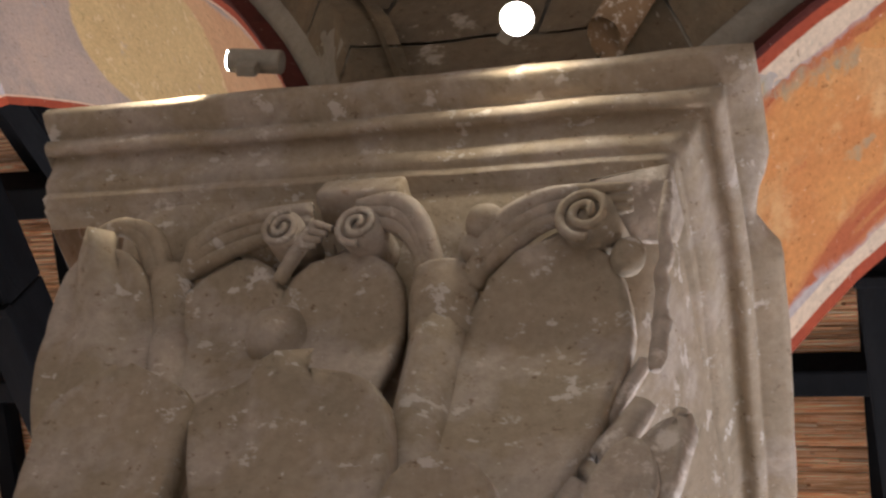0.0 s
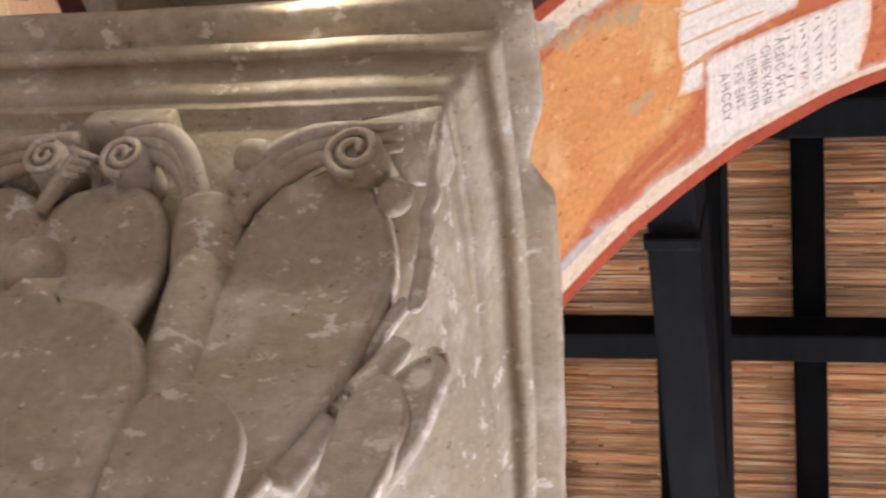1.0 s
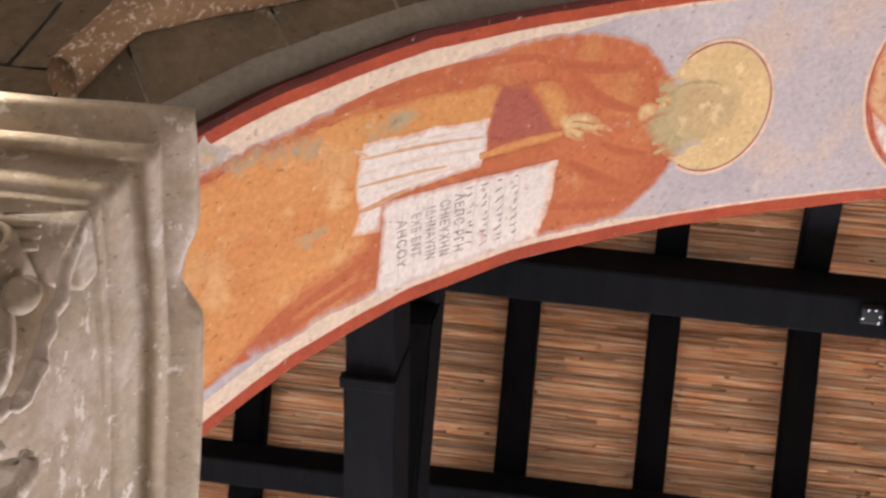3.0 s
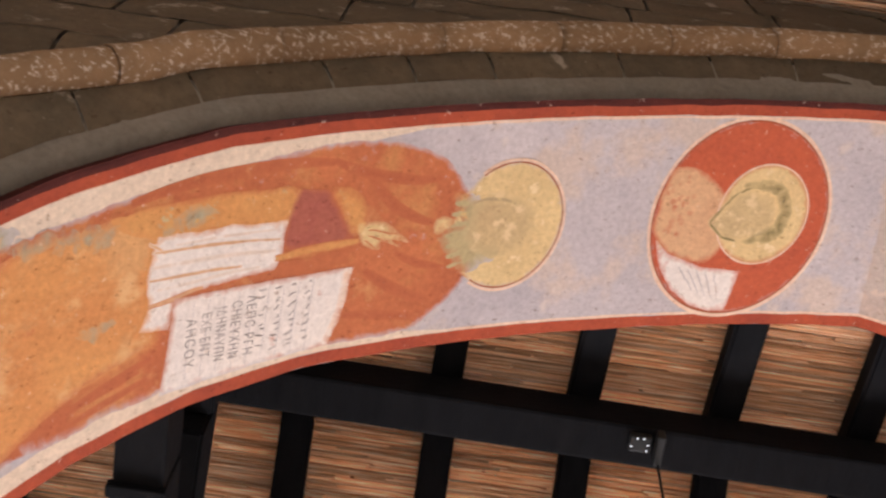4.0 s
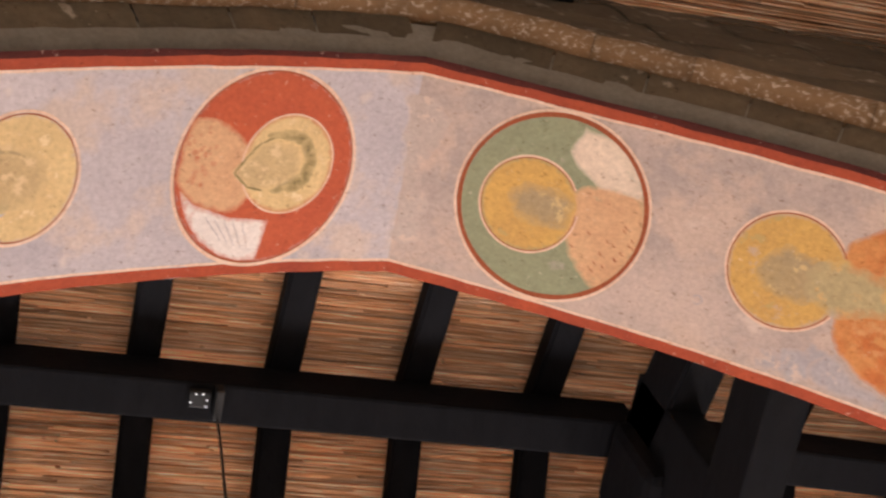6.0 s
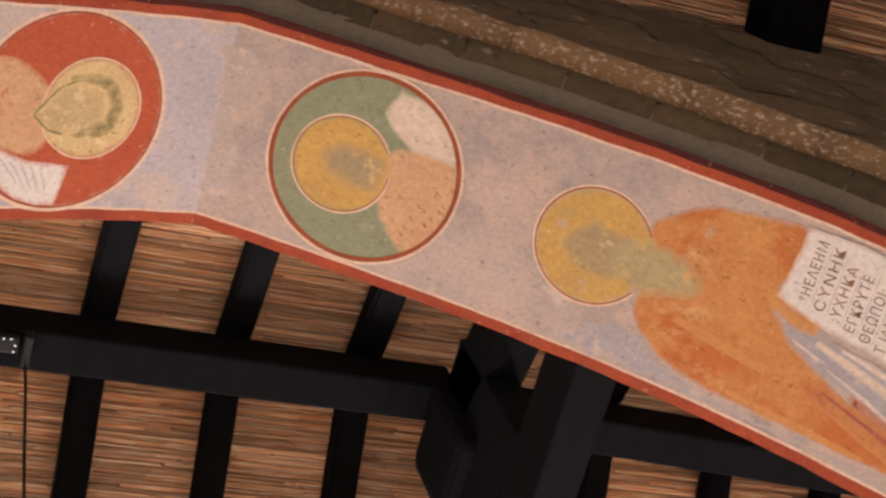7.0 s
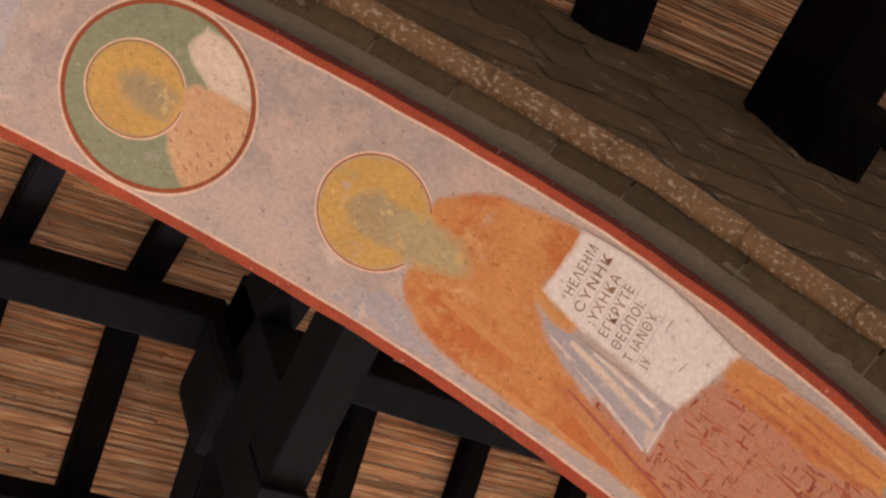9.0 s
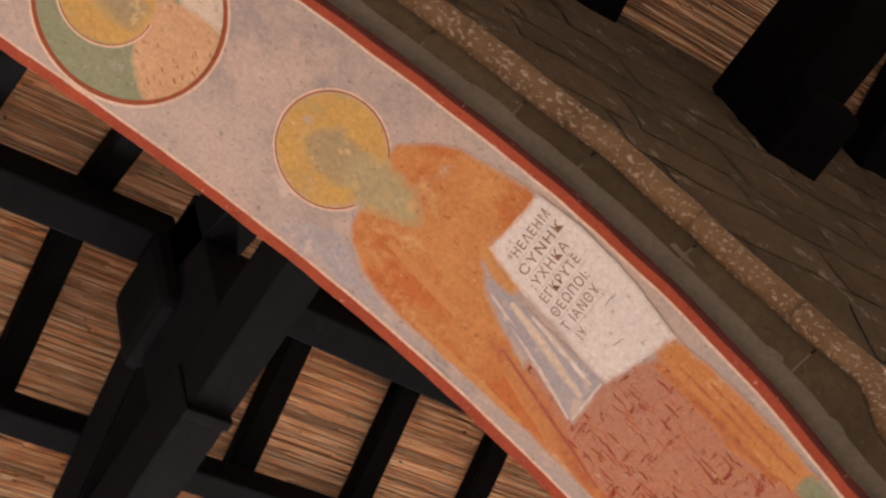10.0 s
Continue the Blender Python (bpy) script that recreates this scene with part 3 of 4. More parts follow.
patch("sleeve", PURPLE, [(-1.813, 0.174), (-1.726, 0.188), (-1.696, 0.234), (-1.641, 0.315), (-1.66, 0.325), (-1.844, 0.316), (-1.837, 0.243)], 0.009, M, "dull purple painted sleeve", False)
patch("cuff", OCHRE, [(-1.715, 0.187), (-1.637, 0.205), (-1.61, 0.275), (-1.641, 0.312), (-1.681, 0.253)], 0.0105, M, firm=0.8)
patch("sleeve", MANTLE, [(-1.847, 0.343), (-1.646, 0.339), (-1.649, 0.378), (-1.752, 0.378), (-1.856, 0.374)], 0.0095, M, "", False)
stroke("staff", OCHRE, (-1.86, 0.331), (-1.625, 0.322), 0.024, 0.011, M)
patch("gold_shape", HALO, [(-1.635, 0.285), (-1.599, 0.278), (-1.545, 0.29), (-1.478, 0.343), (-1.529, 0.330), (-1.505, 0.353), (-1.556, 0.332), (-1.565, 0.353), (-1.612, 0.336)], 0.0115, M, ragged=0.003)
for a, b in (((-1.60, 0.30), (-1.52, 0.318)), ((-1.60, 0.315), (-1.54, 0.335)), ((-1.61, 0.325), (-1.57, 0.35))):
    stroke("fold_line", MANTLE, a, b, 0.006, 0.012, M)
patch("scroll", WHITE, [(-2.124, 0.378), (-1.879, 0.383), (-1.635, 0.386), (-1.648, 0.476), (-1.682, 0.571), (-1.917, 0.583), (-2.145, 0.597), (-2.129, 0.469)], 0.012, M, "white painted scroll with dark lettering", False, ragged=0.002)
patch("scroll_end", PALE, [(-1.66, 0.388), (-1.634, 0.386), (-1.647, 0.476), (-1.680, 0.57), (-1.70, 0.57), (-1.672, 0.48)], 0.013, M, "", False)
for i, line in enumerate(("ΛΕΠϹ ΡΓΗ", "ϹΗΙΕΥΧΗΝ", "ΙΔΗΝΑΥΠΝ", "ΕΧΕ·ΕΝΤ", "ΑΗϹΟΥ")):
    writing("lettering", line, -1.925 - 0.040 * i, 0.408 + 0.006 * i, 0.037, 1, 1, INK, 0.014, M, (0.165 - 0.012 * i) / (0.0285 * len(line)))
for i in range(4):
    q = 0.402
    while q < 0.555:
        d = rng.uniform(0.006, 0.019)
        stroke("writing_bar", INK, (-1.748 - 0.042 * i + rng.uniform(-0.003, 0.003), q), (-1.748 - 0.042 * i - rng.uniform(0.006, 0.022), q + d * rng.uniform(-0.2, 0.9)), rng.uniform(0.0028, 0.005), 0.014, M)
        q += d + 0.006
for i in range(9):
    stroke("ruled_line", BLUE, (-1.742 - 0.041 * i, 0.392), (-1.752 - 0.041 * i, 0.575), 0.0022, 0.013, M)
for sx, sy, r in ((-2.38, 0.19, 0.024), (-2.33, 0.212, 0.02), (-2.15, 0.213, 0.018), (-2.08, 0.20, 0.022), (-2.32, 0.405, 0.018), (-2.48, 0.185, 0.022), (-2.57, 0.165, 0.022)):
    patch("grey_loss", BEARD, disc_points(sx, sy, r, 9, 2.2), 0.0085, M, ragged=0.03, firm=0.7)
patch("neck_shade", OLIVE_GREY, [(-1.356, 0.251), (-1.311, 0.235), (-1.262, 0.255), (-1.195, 0.30), (-1.20, 0.40), (-1.27, 0.43), (-1.32, 0.435), (-1.345, 0.40), (-1.39, 0.34), (-1.335, 0.303)], 0.0085, M, ragged=0.014, firm=0.5)
for q in range(7):
    stroke("beard_lock", OLIVE_GREY, (-1.31, 0.262 + 0.025 * q), (-1.372 + 0.006 * abs(q - 3), 0.258 + 0.027 * q), 0.014, 0.0088, M)
patch("halo", HALO, disc_points(-1.183, 0.328, 0.168), 0.0065, M, "pale yellow painted halo", ragged=0.003)
ring("halo_line", PALE, -1.183, 0.328, 0.171, 0.007, 0.007, M, "", -125, 125)
ring("halo_line", BROWNRED, -1.183, 0.328, 0.164, 0.004, 0.0072, M, "", -125, 125)
patch("faded_area", LIGHT_SHADE, [(-1.27, 0.25), (-1.17, 0.245), (-1.11, 0.29), (-1.11, 0.37), (-1.18, 0.41), (-1.28, 0.39), (-1.31, 0.32)], 0.0087, M, "", True, ragged=0.012, firm=0.45)
stroke("halo_line", SHADE, (-1.30, 0.262), (-1.17, 0.272), 0.010, 0.0092, M, bend=-0.012)
patch("collar_spot", HALO, [(-1.39, 0.285), (-1.345, 0.305), (-1.39, 0.33), (-1.41, 0.31)], 0.0093, M)

# roundel beside the crown of the arch, brick red
patch("roundel", RED, disc_points(-0.455, 0.337, 0.281), 0.004, M, "brick-red painted roundel", ragged=0.002)
ring("roundel_line", PALE, -0.455, 0.337, 0.283, 0.010, 0.005, M)
ring("roundel_line", BROWNRED, -0.455, 0.337, 0.275, 0.005, 0.0055, M)
patch("bust", PEACH, [(-0.695, 0.20), (-0.617, 0.20), (-0.545, 0.235), (-0.50, 0.30), (-0.48, 0.39), (-0.54, 0.46), (-0.62, 0.445), (-0.712, 0.39), (-0.722, 0.30)], 0.006, M, "peach painted area", ragged=0.007)
patch("halo", HALO, disc_points(-0.385, 0.325, 0.142), 0.0075, M, "pale yellow painted halo", ragged=0.003)
ring("halo_line", PALE, -0.385, 0.325, 0.143, 0.005, 0.008, M)
patch("dark_cap", OLIVE, [(-0.46, 0.24), (-0.40, 0.225), (-0.33, 0.245), (-0.29, 0.31), (-0.31, 0.38), (-0.37, 0.41), (-0.43, 0.40), (-0.35, 0.36), (-0.335, 0.31), (-0.37, 0.265)], 0.0092, M, "olive painted crescent", ragged=0.010, firm=0.8)
patch("faded_area", LIGHT_SHADE, [(-0.55, 0.345), (-0.509, 0.30), (-0.463, 0.258), (-0.37, 0.275), (-0.345, 0.33), (-0.364, 0.38), (-0.45, 0.395), (-0.51, 0.385)], 0.0098, M, firm=0.7)
for a, b in (((-0.548, 0.348), (-0.512, 0.30)), ((-0.548, 0.348), (-0.50, 0.39)), ((-0.51, 0.30), (-0.475, 0.262)), ((-0.50, 0.39), (-0.455, 0.40)), ((-0.47, 0.262), (-0.44, 0.25))):
    stroke("fold_line", OLIVE, a, b, 0.008, 0.0101, M)
patch("scroll", WHITE, [(-0.712, 0.39), (-0.665, 0.43), (-0.55, 0.474), (-0.418, 0.49), (-0.43, 0.55), (-0.442, 0.606), (-0.50, 0.606), (-0.56, 0.588), (-0.63, 0.54), (-0.68, 0.475)], 0.0085, M, "white painted scroll", False, ragged=0.002)
for i in range(5):
    stroke("writing_bar", BLUE, (-0.62 + 0.03 * i, 0.47 + 0.006 * i), (-0.56 + 0.022 * i, 0.545 + 0.008 * i), 0.004, 0.0095, M)
for i in range(30):
    a, d = rng.uniform(0, 6.28), rng.uniform(0.02, 0.1)
    patch("paint_loss", RED, disc_points(-0.66 + d * 0.8 * math.cos(a) * 0.6, 0.3 + d * math.sin(a), rng.uniform(0.004, 0.010), 7), 0.0085, M, ragged=0.008)

# roundel beyond the crown, grey green
patch("roundel", GREEN, disc_points(0.44, 0.35, 0.276), 0.004, M, "grey-green painted roundel", ragged=0.002)
patch("bust", PEACH, [(0.50, 0.28), (0.475, 0.36), (0.49, 0.43), (0.535, 0.51), (0.62, 0.56), (0.69, 0.46), (0.71, 0.35), (0.695, 0.27), (0.6, 0.25)], 0.006, M, "peach painted area", ragged=0.008)
patch("scroll", CREAM, [(0.486, 0.098), (0.452, 0.179), (0.475, 0.212), (0.56, 0.262), (0.70, 0.27), (0.665, 0.18), (0.60, 0.115)], 0.0068, M, "cream painted scroll", False, ragged=0.006)
patch("halo", GOLD, disc_points(0.372, 0.358, 0.142), 0.0078, M, "golden yellow painted halo", ragged=0.003)
ring("halo_line", PALE, 0.372, 0.358, 0.144, 0.006, 0.0084, M, "", 0, 330)
ring("halo_line", BROWNRED, 0.372, 0.358, 0.139, 0.003, 0.0086, M, "", 0, 330)
patch("faded_area", SHADE, [(0.31, 0.33), (0.36, 0.29), (0.43, 0.29), (0.50, 0.32), (0.49, 0.40), (0.43, 0.42), (0.35, 0.41)], 0.0094, M, ragged=0.012, firm=0.4)
ring("roundel_line", BROWNRED, 0.44, 0.35, 0.272, 0.013, 0.009, M, "dark red painted ring")
ring("roundel_line", PALE, 0.44, 0.35, 0.283, 0.008, 0.0085, M)
for i in range(16):
    a, d = rng.uniform(0, 6.28), rng.uniform(0.01, 0.1)
    stroke("paint_loss", BROWNRED, (0.60 + d * math.cos(a), 0.43 + d * math.sin(a)), (0.612 + d * math.cos(a), 0.44 + d * math.sin(a)), 0.004, 0.0095, M)

# standing figure on the right haunch
patch("robe_low", RUST, [(1.9, 0.47), (2.1, 0.38), (2.18, 0.20), (2.3, 0.165), (2.74, 0.15), (2.74, 0.60), (2.5, 0.625), (2.2, 0.60), (2.0, 0.55)], 0.004, M, "rust-red painted robe with flaked streaks", False)
patch("robe_panel", ORANGE, [(2.18, 0.135), (2.35, 0.13), (2.55, 0.135), (2.70, 0.15), (2.66, 0.23), (2.5, 0.26), (2.3, 0.24), (2.165, 0.205)], 0.0055, M, "orange painted panel", False)
for a, b, w in (((2.19, 0.225), (2.62, 0.235), 0.030), ((2.24, 0.19), (2.50, 0.20), 0.012), ((2.33, 0.165), (2.64, 0.185), 0.016)):
    stroke("fold_shade", FOLD_RED, a, b, w, 0.0060, M)
patch("robe", ORANGE, [(1.255, 0.245), (1.31, 0.18), (1.40, 0.125), (1.50, 0.105), (1.655, 0.09), (1.67, 0.18), (1.64, 0.30), (1.68, 0.36), (1.76, 0.42), (1.95, 0.50), (2.13, 0.555), (2.35, 0.60),
                      (2.5, 0.63), (2.2, 0.628), (1.9, 0.625), (1.6, 0.622), (1.44, 0.60), (1.34, 0.55), (1.285, 0.48), (1.28, 0.36)], 0.005, M, "orange painted mantle")
patch("grey_strip", BLUE, [(1.25, 0.62), (1.3, 0.54), (1.40, 0.60), (1.6, 0.636), (1.95, 0.648), (2.4, 0.65), (2.6, 0.66), (2.2, 0.662), (1.7, 0.652), (1.4, 0.65)], 0.0045, M, "", True, ragged=0.012)
patch("halo", GOLD, disc_points(1.125, 0.35, 0.168), 0.006, M, "golden yellow painted halo", ragged=0.003)
ring("halo_line", PALE, 1.125, 0.35, 0.171, 0.007, 0.0062, M, "", 30, 320)
ring("halo_line", BROWNRED, 1.125, 0.35, 0.166, 0.004, 0.0066, M, "", 30, 330)
patch("faded_area", SHADE, [(1.045, 0.388), (1.052, 0.323), (1.094, 0.277), (1.16, 0.282), (1.225, 0.295), (1.25, 0.368), (1.20, 0.43), (1.118, 0.435)], 0.0075, M, ragged=0.012, firm=0.55)
patch("neck_shade", OLIVE_GREY, [(1.18, 0.386), (1.21, 0.29), (1.302, 0.272), (1.423, 0.31), (1.455, 0.375), (1.366, 0.412), (1.27, 0.44)], 0.0085, M, ragged=0.016, firm=0.42)
for a, b, w, mt in (((1.40, 0.46), (1.68, 0.50), 0.03, OCHRE), 
                    ((1.50, 0.40), (1.66, 0.44), 0.03, OCHRE), ((1.60, 0.60), (2.0, 0.615), 0.022, OCHRE), ((1.43, 0.35), (1.60, 0.36), 0.03, OCHRE)):
    stroke("fold_shade", mt, a, b, w, 0.0053, M)
patch("robe_fold", MANTLE, [(1.775, 0.495), (1.825, 0.472), (2.004, 0.505), (2.277, 0.585), (2.5, 0.64), (2.252, 0.625), (2.081, 0.60), (1.911, 0.55)], 0.0058, M, "dark red painted fold", firm=0.7)
stroke("fold_line", PURPLE, (1.84, 0.49), (2.28, 0.60), 0.012, 0.0064, M)
patch("gold_shape", OCHRE, [(1.615, 0.306), (1.637, 0.27), (1.70, 0.30), (1.775, 0.316), (1.765, 0.354), (1.691, 0.35)], 0.0095, M, ragged=0.004)
patch("drapery", BLUE, [(1.65, 0.30), (1.75, 0.34), (1.95, 0.36), (2.12, 0.358), (2.12, 0.42), (2.118, 0.515), (1.93, 0.47), (1.76, 0.425), (1.68, 0.37)], 0.0075, M, "grey-blue painted drapery", False)
for k, (a, b, w, mt) in enumerate((((1.78, 0.37), (2.09, 0.44), 0.030, CREAM), ((1.85, 0.36), (2.09, 0.395), 0.018, FOLD), ((1.72, 0.385), (2.10, 0.510), 0.014, FOLD), ((1.80, 0.415), (2.08, 0.475), 0.012, BLUE), ((2.108, 0.37), (2.11, 0.51), 0.010, FOLD))):
    stroke("fold_line", mt, a, b, w, 0.0085 + 0.0006 * k, M)
patch("scroll", WHITE, [(1.660, 0.083), (1.807, 0.075), (1.976, 0.09), (2.188, 0.135), (2.155, 0.25), (2.122, 0.362), (2.05, 0.362), (1.92, 0.338), (1.768, 0.325), (1.64, 0.291), (1.652, 0.19)], 0.014, M, "white painted scroll with brown lettering", False, ragged=0.003)
for i, line in enumerate(("*ΗΕΛΕΗΜ", "ϹΥΝΗΚ", ":ΥΧΗΚΑ", "ΕΓΚΡΥΤΕ", "ΘΕΩΠΟΙ:", "Τ ΙΑΝΘΥ", "  ΙΥ")):
    writing("lettering", line, 1.722 + 0.046 * i, 0.277 + 0.010 * i, 0.040, -1, -1, BROWN_INK, 0.0155, M, (0.182 if i < 6 else 0.09) / (0.030 * len(line)))
for i in range(6):
    stroke("ruled_line", BLUE, (1.73 + 0.046 * i, 0.285 + 0.008 * i), (1.735 + 0.046 * i, 0.11 + 0.008 * i), 0.002, 0.0148, M)
stroke("scratch", INK, (1.985, 0.20), (1.99, 0.155), 0.003, 0.0155, M)
stroke("scratch", INK, (2.07, 0.27), (2.08, 0.235), 0.003, 0.0155, M)
ring("incised_ring", BLUE, 0.905, 0.505, 0.013, 0.004, 0.004, M)

# flaked streaks on the low robe
for i in range(210):
    s0, y0 = rng.uniform(2.12, 2.68), rng.uniform(0.22, 0.60)
    stroke("paint_loss", rng.choice((BROWNRED, BORDER, MANTLE, MANTLE)), (s0, y0), (s0 + rng.uniform(0.015, 0.06), y0 + rng.uniform(-0.006, 0.01)), rng.uniform(0.003, 0.010), 0.0062, M)
patch("green_corner", GREEN, [(2.655, 0.185), (2.68, 0.155), (2.75, 0.15), (2.9, 0.17), (2.9, 0.25), (2.74, 0.235), (2.67, 0.215)], 0.0075, M)

# the next arch to the left: plain roundel, grey ground and red border near the pier
patch("crown_stain", fresco("mural_brown_stain", (0.49, 0.405, 0.355), (0.53, 0.455, 0.41), wear_at=0.55), [(-0.03, 0.11), (0.05, 0.10), (0.10, 0.2), (0.05, 0.33), (0.08, 0.45), (0.06, 0.55), (-0.01, 0.55), (0.015, 0.4), (-0.02, 0.25)], 0.0025, M, "", True, ragged=0.03)
for sx, sy, r in ((1.22, 0.60, 0.05), (1.28, 0.575, 0.04), (1.15, 0.62, 0.03)):
    patch("blue_stain", BLUE, disc_points(sx, sy, r, 9, 1.3), 0.003, M, ragged=0.03)

ML = murals[0]
patch("robe", PEACH, [(1.45, 0.12), (1.9, 0.08), (2.3, 0.1), (2.8, 0.2), (2.8, 0.6), (2.2, 0.6), (1.5, 0.57)], 0.003, ML, "pink painted area", bay=-1)
patch("robe_fold", HALO, [(0.61, 0.36), (0.66, 0.2), (0.85, 0.09), (1.2, 0.07), (1.55, 0.12), (1.66, 0.3), (1.55, 0.52), (1.1, 0.6), (0.75, 0.53)], 0.0045, ML, "yellow ochre painted area with cracks", bay=-1)
for i in range(12):
    stroke("writing_bar", BLUE, (0.4 + 0.03 * (i % 3), 0.12 + 0.04 * (i // 3)), (0.41 + 0.03 * (i % 3), 0.145 + 0.04 * (i // 3)), 0.012, 0.005, ML, bay=-1)
# ---- pier with capital ----
CX = -0.73
SIDE = ([2.0, 2.9, 3.25, 3.43, 3.6, 3.7, 3.87], [0.44, 0.43, 0.40, 0.33, 0.23, 0.18, 0.15])
INSET = ([2.0, 2.9, 3.2, 3.36, 3.58, 3.7, 3.8, 3.87], [0.44, 0.43, 0.41, 0.39, 0.36, 0.29, 0.21, 0.16])


def inset(z):
    return float(np.interp(z, *INSET))


def side_point(side, u, z, out=0.0):
    """A point of the bell: u along one of its four sides, z up, out metres off its surface."""
    if side in (1, 3):
        d = 0.73 - float(np.interp(z, *SIDE)) + out * 0.75
        u = u * 0.72 + (0.1 if side == 1 else -0.1)
    else:
        d = 0.73 - inset(z) + out
    x, y = ((u, -d), (d, u), (-u, d), (-d, -u))[side]
    return Vector((CX + x, 0.73 + y, z))


def shell(bm, grid, thick):
    """A plate from a grid of points, given thickness away from the viewer and a rounded rim."""
    rows, cols = len(grid), len(grid[0])
    nor = []
    for i in range(rows):
        nr = []
        for j in range(cols):
            a = grid[min(i + 1, rows - 1)][j] - grid[max(i - 1, 0)][j]
            b = grid[i][min(j + 1, cols - 1)] - grid[i][max(j - 1, 0)]
            c = a.cross(b)
            nr.append(c.normalized() if c.length > 1e-9 else Vector((0, 1, 0)))
        nor.append(nr)
    front = [[bm.verts.new(grid[i][j]) for j in range(cols)] for i in range(rows)]
    back = [[bm.verts.new(grid[i][j] + nor[i][j] * thick) for j in range(cols)] for i in range(rows)]
    for i in range(rows - 1):
        for j in range(cols - 1):
            bm.faces.new((front[i][j], front[i][j + 1], front[i + 1][j + 1], front[i + 1][j]))
            bm.faces.new((back[i + 1][j], back[i + 1][j + 1], back[i][j + 1], back[i][j]))
    loop = [(i, 0) for i in range(rows)] + [(rows - 1, j) for j in range(1, cols)] + [(i, cols - 1) for i in range(rows - 2, -1, -1)] + [(0, j) for j in range(cols - 2, 0, -1)]
    for (a, b), (c, d) in zip(loop, loop[1:] + loop[:1]):
        bm.faces.new((front[a][b], front[c][d], back[c][d], back[a][b]))


def leaf(side, base, tip, width, top=0.5, out=(0.02, 0.05), cup=0.02, curl=0.02, thick=0.022, lean=0.0, crease=0.0):
    """A plain water leaf: a broad plate widest at 'top' of its length with a round end, cupped and curling off the bell."""
    bm = bmesh.new()
    n, m = 20, 12
    b, t = Vector(base), Vector(tip)
    ax = t - b
    length = ax.length
    d = ax / length
    across = Vector((d.y, -d.x))
    grid = []
    for i in range(n + 1):
        v = i / n
        if v < top:
            w = width * (0.45 + 0.55 * math.sin(0.5 * math.pi * v / top))
        else:
            w = width * math.sqrt(max(0.0, 1 - ((v - top) / (1 - top)) ** 2.3))
        w = max(w, 0.012)
        row = []
        for j in range(m + 1):
            h = -1 + 2 * j / m
            p = b + ax * v + across * (h * w) + Vector((lean * math.sin(math.pi * v), 0))
            o = out[0] + (out[1] - out[0]) * v ** 1.5 + cup * h * h * (0.35 + 0.65 * v) + curl * max(0.0, v - 0.75) * 4 * (v - 0.5)
            o -= crease * math.exp(-(h / 0.25) ** 2) * v
            q = side_point(side, p.x, p.y, o)
            q += 0.004 * Vector((noise.noise(q * 14), noise.noise(q * 14 + Vector((5, 0, 0))), noise.noise(q * 11)))
            row.append(q)
        grid.append(row)
    shell(bm, grid, -thick if side != 9 else thick)
    bmesh.ops.recalc_face_normals(bm, faces=bm.faces[:])
    return bm


def tube(points, radii, n=10, flat=1.0):
    """A round bar along points with changing radius, closed at both ends."""
    bm = bmesh.new()
    pts = []
    k = len(points)
    for i in range(k - 1):
        p0, p1, p2, p3 = (Vector(points[max(0, min(k - 1, i + e))]) for e in (-1, 0, 1, 2))
        for j in range(6):
            t = j / 6
            pts.append((0.5 * ((2 * p1) + (p2 - p0) * t + (2 * p0 - 5 * p1 + 4 * p2 - p3) * t * t + (3 * p1 - p0 - 3 * p2 + p3) * t ** 3), radii[i] + (radii[i + 1] - radii[i]) * t))
    pts.append((Vector(points[-1]), radii[-1]))
    rows = []
    for i, (p, r) in enumerate(pts):
        d = (pts[min(i + 1, len(pts) - 1)][0] - pts[max(i - 1, 0)][0]).normalized()
        a = d.cross(Vector((0, 0, 1)) if abs(d.z) < 0.9 else Vector((1, 0, 0))).normalized()
        b = d.cross(a)
        rows.append([p + r * (math.cos(2 * math.pi * q / n) * a * flat + math.sin(2 * math.pi * q / n) * b) for q in range(n)])
    vs = [[bm.verts.new(p) for p in row] for row in rows]
    for r0, r1 in zip(vs, vs[1:]):
        for q in range(n):
            bm.faces.new((r0[q], r0[(q + 1) % n], r1[(q + 1) % n], r1[q]))
    bm.faces.new(vs[0][::-1])
    bm.faces.new(vs[-1])
    bmesh.ops.recalc_face_normals(bm, faces=bm.faces[:])
    return bm


def on_side(side, pts):
    return [side_point(side, u, z, o) for u, z, o in pts]


def ball_bm(p, r, squash=1.0):
    bm = bmesh.new()
    bmesh.ops.create_icosphere(bm, subdivisions=3, radius=r)
    for v in bm.verts:
        v.co = Vector((v.co.x, v.co.y, v.co.z * squash)) * (1 + 0.07 * noise.noise(v.co * 30)) + p
    return bm


